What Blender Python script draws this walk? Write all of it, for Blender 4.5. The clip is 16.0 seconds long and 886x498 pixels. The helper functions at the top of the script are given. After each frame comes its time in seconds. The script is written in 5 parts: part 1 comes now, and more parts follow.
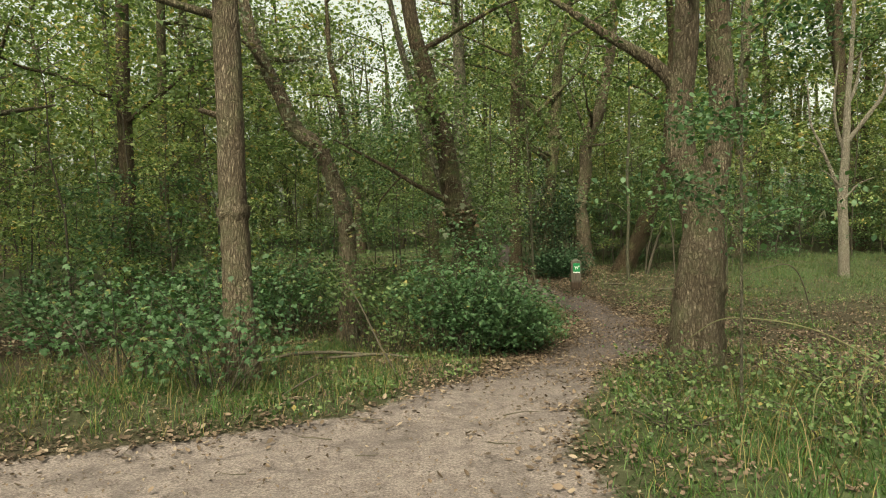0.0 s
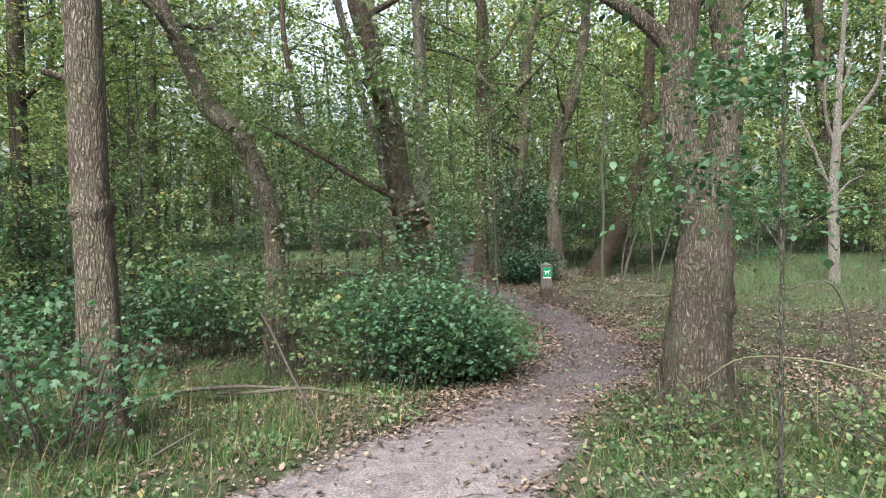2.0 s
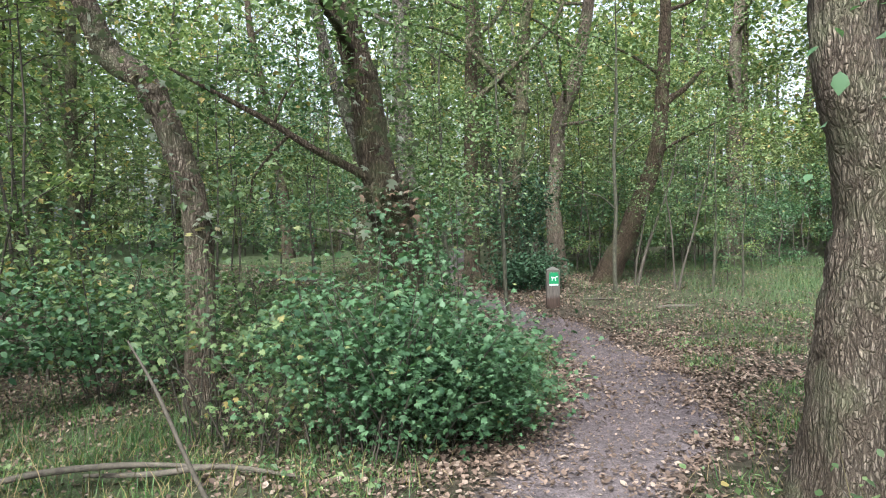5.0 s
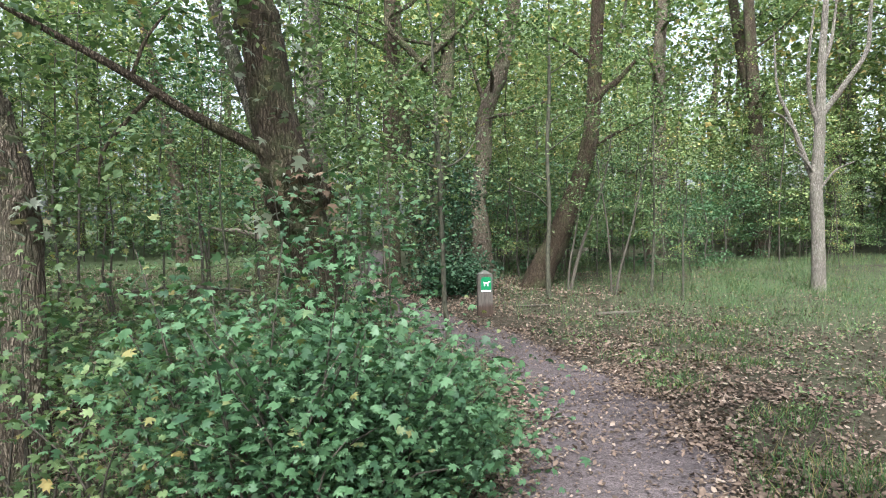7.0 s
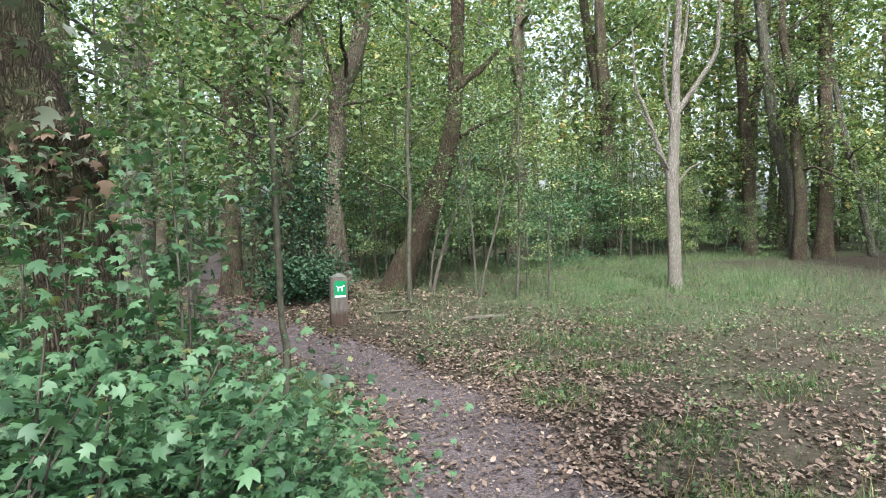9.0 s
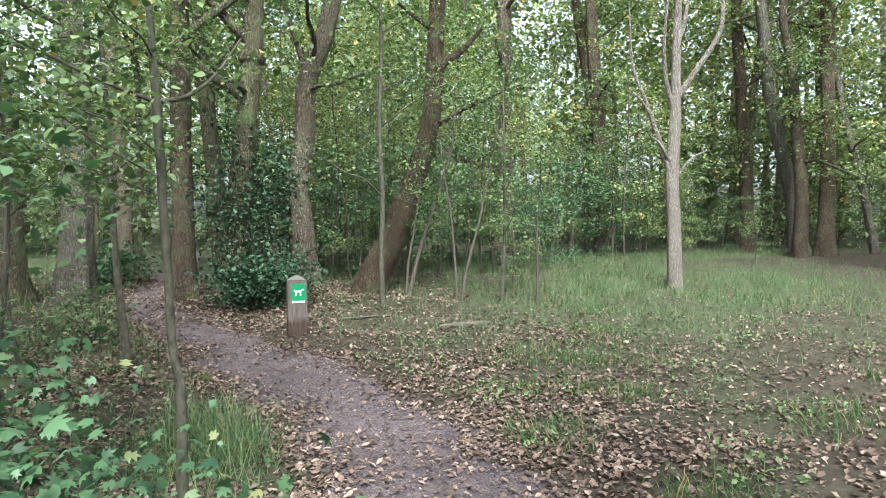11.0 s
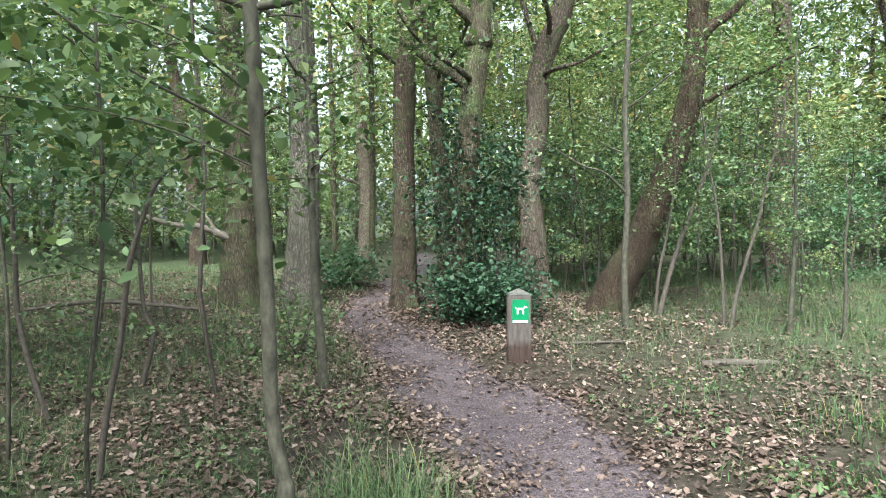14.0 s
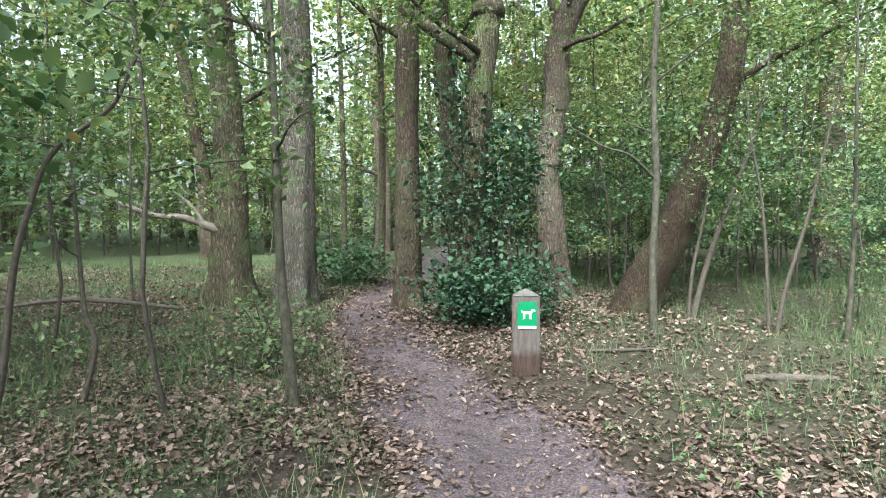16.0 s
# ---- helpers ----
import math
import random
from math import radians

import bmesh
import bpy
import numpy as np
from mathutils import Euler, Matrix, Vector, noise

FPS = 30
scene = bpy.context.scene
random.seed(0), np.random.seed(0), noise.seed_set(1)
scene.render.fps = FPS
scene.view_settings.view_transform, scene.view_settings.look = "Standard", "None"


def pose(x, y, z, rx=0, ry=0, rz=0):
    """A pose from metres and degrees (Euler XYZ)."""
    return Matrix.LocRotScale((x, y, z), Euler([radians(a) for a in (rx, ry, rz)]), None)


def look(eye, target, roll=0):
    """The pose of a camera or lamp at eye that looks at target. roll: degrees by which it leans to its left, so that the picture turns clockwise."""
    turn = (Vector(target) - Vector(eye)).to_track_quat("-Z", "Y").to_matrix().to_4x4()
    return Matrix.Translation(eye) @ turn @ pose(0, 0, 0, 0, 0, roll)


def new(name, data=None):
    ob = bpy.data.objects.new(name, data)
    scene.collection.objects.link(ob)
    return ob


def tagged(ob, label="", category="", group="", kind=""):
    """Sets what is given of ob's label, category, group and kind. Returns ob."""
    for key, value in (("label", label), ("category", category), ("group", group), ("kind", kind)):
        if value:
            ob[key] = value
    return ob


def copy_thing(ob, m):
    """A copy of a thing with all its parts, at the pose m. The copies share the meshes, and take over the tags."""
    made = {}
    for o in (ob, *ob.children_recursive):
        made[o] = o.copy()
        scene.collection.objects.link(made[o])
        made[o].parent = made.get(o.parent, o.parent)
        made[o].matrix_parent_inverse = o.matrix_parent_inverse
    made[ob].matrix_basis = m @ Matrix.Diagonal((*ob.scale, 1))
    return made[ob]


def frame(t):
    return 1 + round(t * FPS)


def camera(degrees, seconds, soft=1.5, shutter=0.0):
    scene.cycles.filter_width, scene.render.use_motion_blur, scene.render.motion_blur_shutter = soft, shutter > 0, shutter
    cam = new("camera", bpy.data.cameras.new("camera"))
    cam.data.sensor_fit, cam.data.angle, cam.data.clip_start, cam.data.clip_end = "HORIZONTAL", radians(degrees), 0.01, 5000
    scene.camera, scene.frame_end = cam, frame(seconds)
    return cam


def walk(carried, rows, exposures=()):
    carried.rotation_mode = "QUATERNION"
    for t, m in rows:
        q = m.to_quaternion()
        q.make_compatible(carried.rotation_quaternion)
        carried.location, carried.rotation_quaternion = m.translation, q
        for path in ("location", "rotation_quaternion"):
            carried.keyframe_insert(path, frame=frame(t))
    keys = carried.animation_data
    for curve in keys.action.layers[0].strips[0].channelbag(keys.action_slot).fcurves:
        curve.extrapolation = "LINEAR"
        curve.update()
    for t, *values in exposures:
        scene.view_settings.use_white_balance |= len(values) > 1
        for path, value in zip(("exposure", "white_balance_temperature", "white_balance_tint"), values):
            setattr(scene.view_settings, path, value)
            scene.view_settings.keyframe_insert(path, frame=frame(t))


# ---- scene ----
cam = camera(68.2, 16.0, soft=1.0)
METRES, EYE, TILT, LEAN, TURN = 10.5, 1.575, 0.0, 0.0, 0.0
ROWS = [
    (0.0, 0.0, 0.0, 0.0, -0.05, -3.01, 0.9),
    (0.5, 0.012, 0.0312, 0.0009, -2.31, -3.16, 0.92),
    (1.0, 0.0207, 0.0738, 0.0, -3.17, -3.5, 0.63),
    (1.5, 0.0276, 0.1105, -0.0008, -3.2, -3.15, 0.72),
    (2.0, 0.0318, 0.1551, 0.0002, -2.55, -3.19, 0.73),
    (2.5, 0.0296, 0.1957, -0.0031, -1.96, -3.14, 0.55),
    (3.0, 0.0291, 0.2415, -0.0053, -1.2, -3.08, 0.59),
    (5.5, 0.0308, 0.4151, -0.0197, -6.58, -2.8, 0.63),
    (6.0, 0.0321, 0.4528, -0.0222, -8.88, -2.94, 0.4),
    (6.5, 0.0305, 0.4858, -0.0245, -9.64, -2.81, 0.55),
    (7.0, 0.0313, 0.5182, -0.0251, -12.06, -2.65, 0.54),
    (7.5, 0.0381, 0.5464, -0.0272, -14.8, -2.87, 0.75),
    (8.0, 0.0475, 0.579, -0.0308, -16.93, -2.82, 0.61),
    (8.5, 0.0569, 0.6074, -0.0321, -20.26, -2.97, 0.59),
    (9.0, 0.0668, 0.6241, -0.0334, -24.45, -2.6, 0.41),
    (11.5, 0.1408, 0.7479, -0.0356, -25.46, -3.01, 0.33),
    (12.0, 0.1508, 0.7793, -0.0351, -21.28, -2.89, 0.52),
    (12.5, 0.1637, 0.8033, -0.0385, -16.19, -2.47, 0.33),
    (13.0, 0.1782, 0.8233, -0.0388, -10.24, -2.55, 0.52),
    (13.5, 0.1814, 0.8396, -0.041, -5.88, -2.33, 0.21),
    (14.0, 0.1749, 0.8603, -0.0409, -4.88, -2.3, 0.23),
    (14.5, 0.1728, 0.8727, -0.0412, -4.0, -2.26, 0.15),
    (15.0, 0.184, 0.8922, -0.0416, -3.37, -2.43, 0.4),
    (15.5, 0.1992, 0.913, -0.0419, -2.44, -2.46, 0.56),
    (16.0, 0.2127, 0.9448, -0.0434, -2.14, -2.96, 0.39),
]
walk(cam, [(t, pose(0, 0, EYE, TILT, LEAN, TURN) @ pose(METRES * x, METRES * y, METRES * z, 90 + pitch, roll, yaw)) for t, x, y, z, yaw, pitch, roll in ROWS],
     exposures=[(0.0, 1.83, 8500, -7), (0.5, 2.1, 7200, 1), (1.2, 2.36, 6300, 7), (3.0, 2.58, 5950, 8), (9.0, 2.72, 5900, 6), (16.0, 3.05, 5800, 6)])

# ---- world and sun: bright overcast ----
SUN_UP, SUN_ROUND = radians(50), radians(200)
world = bpy.data.worlds.new("sky")
scene.world = world
world.use_nodes = True
wn = world.node_tree
wn.nodes.clear()
sky = wn.nodes.new("ShaderNodeTexSky")
sky.sky_type, sky.sun_disc, sky.sun_elevation, sky.sun_rotation = "NISHITA", False, SUN_UP, SUN_ROUND
sky.dust_density, sky.air_density, sky.ozone_density = 5.0, 1.0, 1.0
pale = wn.nodes.new("ShaderNodeHueSaturation")
pale.inputs["Saturation"].default_value = 0.35
bg = wn.nodes.new("ShaderNodeBackground")
bg.inputs["Strength"].default_value = 0.085
wout = wn.nodes.new("ShaderNodeOutputWorld")
wn.links.new(sky.outputs[0], pale.inputs["Color"])
wn.links.new(pale.outputs[0], bg.inputs["Color"])
wn.links.new(bg.outputs[0], wout.inputs["Surface"])
sun = new("sun", bpy.data.lights.new("sun", "SUN"))
sun.data.energy, sun.data.angle, sun.data.color = 1.5, radians(20), (1.0, 0.96, 0.9)
sun.matrix_world = look((40 * math.sin(SUN_ROUND), 40 * math.cos(SUN_ROUND), 40 * math.tan(SUN_UP)), (0, 0, 0))

# ---- materials ----


class Mat:
    """A node material in the making."""

    def __init__(self, name):
        self.m = bpy.data.materials.new(name)
        self.m.use_nodes = True
        self.t = self.m.node_tree
        self.t.nodes.clear()
        self.out = self.t.nodes.new("ShaderNodeOutputMaterial")

    def n(self, kind, **inputs):
        node = self.t.nodes.new("ShaderNode" + kind)
        for key, value in inputs.items():
            node.inputs[key.replace("_", " ")].default_value = value
        return node

    def link(self, a, b):
        self.t.links.new(a, b)

    def coords(self, scale=(1, 1, 1)):
        tc, mp = self.n("TexCoord"), self.n("Mapping")
        mp.inputs["Scale"].default_value = scale
        self.link(tc.outputs["Object"], mp.inputs["Vector"])
        return mp.outputs[0]

    def noise(self, vec, scale, detail=4.0, rough=0.6, distort=0.0):
        node = self.n("TexNoise", Scale=scale, Detail=detail, Roughness=rough, Distortion=distort)
        self.link(vec, node.inputs["Vector"])
        return node.outputs["Fac"]

    def ramp(self, fac, stops):
        node = self.n("ValToRGB")
        el = node.color_ramp.elements
        el[0].position, el[0].color = stops[0][0], (*stops[0][1], 1)
        el[1].position, el[1].color = stops[-1][0], (*stops[-1][1], 1)
        for p, c in stops[1:-1]:
            el.new(p).color = (*c, 1)
        self.link(fac, node.inputs["Fac"])
        return node.outputs["Color"]

    def mix(self, fac, a, b, blend="MIX"):
        node = self.t.nodes.new("ShaderNodeMix")
        node.data_type, node.blend_type = "RGBA", blend
        for socket, v in ((node.inputs[0], fac), (node.inputs[6], a), (node.inputs[7], b)):
            if isinstance(v, bpy.types.NodeSocket):
                self.link(v, socket)
            else:
                socket.default_value = v if socket == node.inputs[0] else (*v, 1)
        return node.outputs[2]

    def math(self, op, a, b):
        node = self.n("Math")
        node.operation = op
        for socket, v in zip(node.inputs, (a, b)):
            if isinstance(v, bpy.types.NodeSocket):
                self.link(v, socket)
            else:
                socket.default_value = v
        return node.outputs[0]

    def surface(self, color, rough=0.8, bump=None, strength=0.5, distance=0.02, specular=0.3):
        p = self.n("BsdfPrincipled", Roughness=rough)
        p.inputs["Specular IOR Level"].default_value = specular
        if isinstance(color, bpy.types.NodeSocket):
            self.link(color, p.inputs["Base Color"])
        else:
            p.inputs["Base Color"].default_value = (*color, 1)
        if bump is not None:
            b = self.n("Bump", Strength=strength, Distance=distance)
            self.link(bump, b.inputs["Height"])
            self.link(b.outputs[0], p.inputs["Normal"])
        self.link(p.outputs[0], self.out.inputs["Surface"])
        return p


def leaf_material(name, dark, mid, light, odd, odd_share=0.05, through_it=0.36, gloss=0.52, single=False):
    """Thin leaf: every leaf takes its own shade, a few have turned."""
    k = Mat(name)
    rnd = k.n("ObjectInfo").outputs["Random"] if single else k.n("NewGeometry").outputs["Random Per Island"]
    col = k.ramp(rnd, [(0.0, dark), (0.5, mid), (1 - odd_share - 0.02, light), (1 - odd_share, odd), (1.0, odd)])
    big = k.noise(k.coords(), 0.6, 2.0)
    col = k.mix(k.math("MULTIPLY", big, 0.3), col, mid)
    p = k.n("BsdfPrincipled", Roughness=gloss)
    p.inputs["Specular IOR Level"].default_value = 0.3
    k.link(col, p.inputs["Base Color"])
    tr = k.n("BsdfTranslucent")
    warm = k.mix(1.0, col, (1.0, 1.1, 0.68), "MULTIPLY")
    k.link(warm, tr.inputs["Color"])
    mx = k.n("MixShader", Fac=through_it)
    k.link(p.outputs[0], mx.inputs[1])
    k.link(tr.outputs[0], mx.inputs[2])
    k.link(mx.outputs[0], k.out.inputs["Surface"])
    return k.m


def bark_material(name, dark, mid, light, moss, moss_share=0.45, ridge=1.0):
    """Cracked bark: broken plates longer than wide, dark cracks between them, lichen and moss in patches."""
    k = Mat(name)
    shift = k.n("TexNoise", Scale=7.0, Detail=3.0)
    k.link(k.coords(), shift.inputs["Vector"])
    bend = k.t.nodes.new("ShaderNodeVectorMath")
    bend.operation = "MULTIPLY_ADD"
    k.link(shift.outputs["Color"], bend.inputs[0])
    bend.inputs[1].default_value = (0.045, 0.045, 0.02)
    k.link(k.coords((ridge, ridge, 0.20 * ridge)), bend.inputs[2])

    def cracks(scale, stops):
        v = k.t.nodes.new("ShaderNodeTexVoronoi")
        v.feature = "DISTANCE_TO_EDGE"
        v.inputs["Scale"].default_value = scale
        k.link(bend.outputs[0], v.inputs["Vector"])
        return k.ramp(v.outputs["Distance"], stops)

    wide = cracks(30.0, [(0.0, (0, 0, 0)), (0.07, (0.35, 0.35, 0.35)), (0.22, (1, 1, 1))])
    thin = cracks(74.0, [(0.0, (0.25, 0.25, 0.25)), (0.16, (1, 1, 1))])
    plates = k.math("MULTIPLY", wide, thin)
    tone = k.noise(k.coords((1, 1, 0.5)), 5.0, 4.0)
    fine = k.noise(k.coords((1, 1, 0.6)), 95.0, 5.0, 0.75)
    col = k.mix(k.ramp(tone, [(0.35, (0, 0, 0)), (0.65, (1, 1, 1))]), mid, light)
    col = k.mix(k.ramp(fine, [(0.35, (0.55, 0.55, 0.55)), (0.6, (0, 0, 0))]), col, dark)
    col = k.mix(k.math("ADD", k.math("MULTIPLY", plates, 0.88), 0.12), dark, col)
    patch = k.ramp(k.noise(k.coords(), 3.0, 5.0), [(0.48, (0, 0, 0)), (0.66, (1, 1, 1))])
    col = k.mix(k.math("MULTIPLY", patch, moss_share), col, moss)
    h = k.math("ADD", plates, k.math("MULTIPLY", fine, 0.35))
    k.surface(col, 0.9, h, 1.0, 0.022, 0.12)
    return k.m


GREENS = ((0.022, 0.046, 0.017), (0.088, 0.137, 0.056), (0.172, 0.221, 0.098), (0.250, 0.190, 0.070), 0.012)
DEEPS = ((0.016, 0.042, 0.021), (0.058, 0.117, 0.052), (0.098, 0.168, 0.088), (0.195, 0.180, 0.070), 0.01)
PALES = ((0.0750, 0.0938, 0.0600), (0.1312, 0.1500, 0.1050), (0.2025, 0.2137, 0.1650), (0.2025, 0.1725, 0.0975), 0.06, 0.3)
HOLLIES = ((0.011, 0.029, 0.014), (0.024, 0.058, 0.028), (0.050, 0.095, 0.048), (0.065, 0.095, 0.045), 0.02, 0.18, 0.62)
GREEN = leaf_material("leaf_green", *GREENS)
DEEP = leaf_material("leaf_deep_green", *DEEPS)
PALE = leaf_material("leaf_pale_underside", *PALES)
HOLLY = leaf_material("leaf_holly", *HOLLIES)
# light green leaf; the sunlit look of farther foliage is partly put into its colour
LIME = leaf_material("leaf_light_green", (0.036, 0.070, 0.022), (0.156, 0.208, 0.086), (0.268, 0.308, 0.132), (0.36, 0.27, 0.10), 0.07, 0.42)
ONE_GREEN = leaf_material("one_leaf_green", *GREENS, single=True)
ONE_DEEP = leaf_material("one_leaf_deep_green", *DEEPS, single=True)
ONE_PALE = leaf_material("one_leaf_pale", *PALES, single=True)
ONE_HOLLY = leaf_material("one_leaf_holly", *HOLLIES, single=True)
GRASS = leaf_material("grass_blade", (0.0229, 0.0621, 0.0154), (0.0470, 0.1004, 0.0250), (0.0852, 0.1335, 0.0375), (0.2184, 0.1708, 0.0750), 0.14, 0.35, 0.5)
MEADOW = leaf_material("grass_meadow", (0.0434, 0.0828, 0.0321), (0.0717, 0.1163, 0.0482), (0.1065, 0.1448, 0.0673), (0.1612, 0.1478, 0.0711), 0.14, 0.35, 0.6)
DRYGRASS = leaf_material("grass_dry", (0.0545, 0.0496, 0.0181), (0.0990, 0.0797, 0.0336), (0.1589, 0.1223, 0.0579), (0.1973, 0.1496, 0.0804), 0.2, 0.3, 0.6)
LITTER = leaf_material("leaf_fallen", (0.032, 0.022, 0.016), (0.102, 0.070, 0.052), (0.180, 0.128, 0.098), (0.250, 0.195, 0.155), 0.10, 0.10, 0.75)
ONE_LITTER = leaf_material("one_leaf_dead", (0.05, 0.032, 0.02), (0.105, 0.068, 0.044), (0.17, 0.115, 0.078), (0.21, 0.15, 0.11), 0.1, 0.15, 0.75, single=True)
ONE = {GREEN: ONE_GREEN, DEEP: ONE_DEEP, PALE: ONE_PALE, HOLLY: ONE_HOLLY, LITTER: ONE_LITTER}
BARK = bark_material("bark_oak", (0.045, 0.034, 0.025), (0.180, 0.145, 0.108), (0.275, 0.228, 0.180), (0.125, 0.150, 0.080), 0.35)
BARK_BROWN = bark_material("bark_brown", (0.030, 0.022, 0.015), (0.095, 0.073, 0.051), (0.158, 0.126, 0.092), (0.10, 0.125, 0.055), 0.4)
BARK_MOSS = bark_material("bark_mossy", (0.028, 0.025, 0.015), (0.115, 0.100, 0.064), (0.195, 0.17, 0.115), (0.095, 0.128, 0.048), 0.7)
BARK_GREY = bark_material("bark_grey", (0.035, 0.032, 0.025), (0.145, 0.130, 0.102), (0.24, 0.215, 0.175), (0.105, 0.132, 0.066), 0.5, 1.1)
BARK_RUST = bark_material("bark_red_brown", (0.020, 0.014, 0.009), (0.066, 0.048, 0.032), (0.115, 0.087, 0.060), (0.085, 0.108, 0.046), 0.4)
BARK_PALE = bark_material("bark_bleached", (0.12, 0.105, 0.085), (0.27, 0.235, 0.20), (0.37, 0.33, 0.29), (0.22, 0.235, 0.165), 0.25, 1.5)


def ground_material():
    k = Mat("ground")
    v = k.coords()
    att = k.t.nodes.new("ShaderNodeAttribute")
    att.attribute_name = "path"
    damp = k.t.nodes.new("ShaderNodeAttribute")
    damp.attribute_name = "damp"
    green = k.t.nodes.new("ShaderNodeAttribute")
    green.attribute_name = "green"
    n1, n2, n3 = k.noise(v, 1.3, 5.0), k.noise(v, 9.0, 6.0, 0.7), k.noise(v, 60.0, 4.0, 0.7)
    sand = k.ramp(n2, [(0.3, (0.108, 0.093, 0.090)), (0.7, (0.192, 0.171, 0.168))])
    earth = k.ramp(n2, [(0.3, (0.033, 0.0275, 0.0285)), (0.7, (0.075, 0.064, 0.067))])
    sand = k.mix(k.math("MULTIPLY", damp.outputs["Fac"], k.ramp(n1, [(0.3, (0.75, 0.75, 0.75)), (0.6, (1, 1, 1))])), sand, earth)
    sand = k.mix(0.2, sand, k.ramp(n3, [(0.3, (0.05, 0.041, 0.04)), (0.7, (0.29, 0.25, 0.24))]))
    sand = k.mix(1.0, sand, k.ramp(n3, [(0.33, (0.62, 0.58, 0.58)), (0.67, (1.45, 1.38, 1.40))]), "MULTIPLY")
    worn = k.noise(v, 2.7, 4.0, 0.6, 0.8)
    sand = k.mix(k.ramp(worn, [(0.46, (0, 0, 0)), (0.68, (0.55, 0.55, 0.55))]), sand, earth)
    bits = k.noise(v, 34.0, 5.0, 0.75, 1.2)
    sand = k.mix(k.math("MULTIPLY", k.ramp(bits, [(0.53, (0, 0, 0)), (0.60, (0.8, 0.8, 0.8))]), k.math("ADD", k.math("MULTIPLY", damp.outputs["Fac"], 0.8), 0.2)), sand, (0.030, 0.024, 0.021))
    soil = k.ramp(n2, [(0.3, (0.018, 0.014, 0.010)), (0.55, (0.042, 0.033, 0.025)), (0.75, (0.076, 0.061, 0.047))])
    turf = k.ramp(n2, [(0.3, (0.030, 0.050, 0.020)), (0.7, (0.072, 0.100, 0.044))])
    soil = k.mix(k.math("MULTIPLY", green.outputs["Fac"], 0.9), soil, turf)
    edge = k.math("ADD", att.outputs["Fac"], k.math("MULTIPLY", k.math("SUBTRACT", n2, 0.5), 0.9))
    mask = k.ramp(edge, [(0.35, (0, 0, 0)), (0.62, (1, 1, 1))])
    col = k.mix(mask, soil, sand)
    h = k.math("ADD", k.math("MULTIPLY", n2, 1.0), k.math("MULTIPLY", n3, 0.4))
    k.surface(col, 0.95, h, 0.7, 0.03, 0.1)
    return k.m


def plain_material(name, a, b, scale=20.0, rough=0.7, bump=0.3, stretch=(1, 1, 1)):
    k = Mat(name)
    n = k.noise(k.coords(stretch), scale, 6.0, 0.7)
    k.surface(k.ramp(n, [(0.3, a), (0.7, b)]), rough, n, bump, 0.01)
    return k.m


GROUND = ground_material()


def post_wood():
    """Grey weathered wood, its foot stained red-brown and green where it stands in the damp leaves."""
    k = Mat("weathered_post_wood")
    grain = k.noise(k.coords((5, 5, 0.5)), 14.0, 6.0, 0.7)
    col = k.ramp(grain, [(0.3, (0.055, 0.047, 0.040)), (0.7, (0.11, 0.095, 0.083))])
    sep = k.n("SeparateXYZ")
    k.link(k.coords(), sep.inputs[0])
    ragged = k.math("ADD", sep.outputs["Z"], k.math("MULTIPLY", k.noise(k.coords(), 9.0, 4.0), 0.22))
    foot = k.ramp(ragged, [(0.26, (1, 1, 1)), (0.36, (0, 0, 0))])
    col = k.mix(foot, col, k.ramp(grain, [(0.3, (0.024, 0.017, 0.013)), (0.7, (0.06, 0.04, 0.031))]))
    k.surface(col, 0.9, grain, 0.5, 0.008, 0.15)
    return k.m


WOOD = post_wood()
WOOD_TOP = plain_material("post_top_lichen", (0.0550, 0.0559, 0.0450), (0.1045, 0.1026, 0.0870), 30.0, 0.9)
SIGN_GREEN = plain_material("sign_green", (0.0030, 0.1375, 0.0468), (0.0060, 0.1650, 0.0578), 8.0, 0.45, 0.02)
SIGN_WHITE = plain_material("sign_white", (0.5328, 0.5544, 0.5328), (0.5904, 0.6048, 0.5904), 20.0, 0.5, 0.02)
DEADWOOD = plain_material("dead_wood", (0.0340, 0.0299, 0.0224), (0.0978, 0.0830, 0.0640), 22.0, 0.9, 0.6, (1, 1, 1))
BARK_SAPLING = plain_material("bark_young", (0.013, 0.013, 0.008), (0.078, 0.074, 0.050), 30.0, 0.85, 0.6, (1, 1, 0.5))
TORN = plain_material("torn_wood", (0.085, 0.071, 0.054), (0.185, 0.160, 0.126), 18.0, 0.85, 0.5)
TWIG = plain_material("twig_bark", (0.03, 0.026, 0.02), (0.075, 0.064, 0.048), 30.0, 0.85, 0.4)
BRAMBLE = plain_material("bramble_cane", (0.0900, 0.0960, 0.0448), (0.1440, 0.1408, 0.0768), 30.0, 0.7, 0.2)

# ---- plan of the ground and the path ----
HEIGHT_Y = (-100, 2, 6, 9, 13, 15.5, 19, 30, 300)
HEIGHT_Z = (0, 0, -0.10, -0.40, -0.43, -0.29, -0.10, 0, 0)
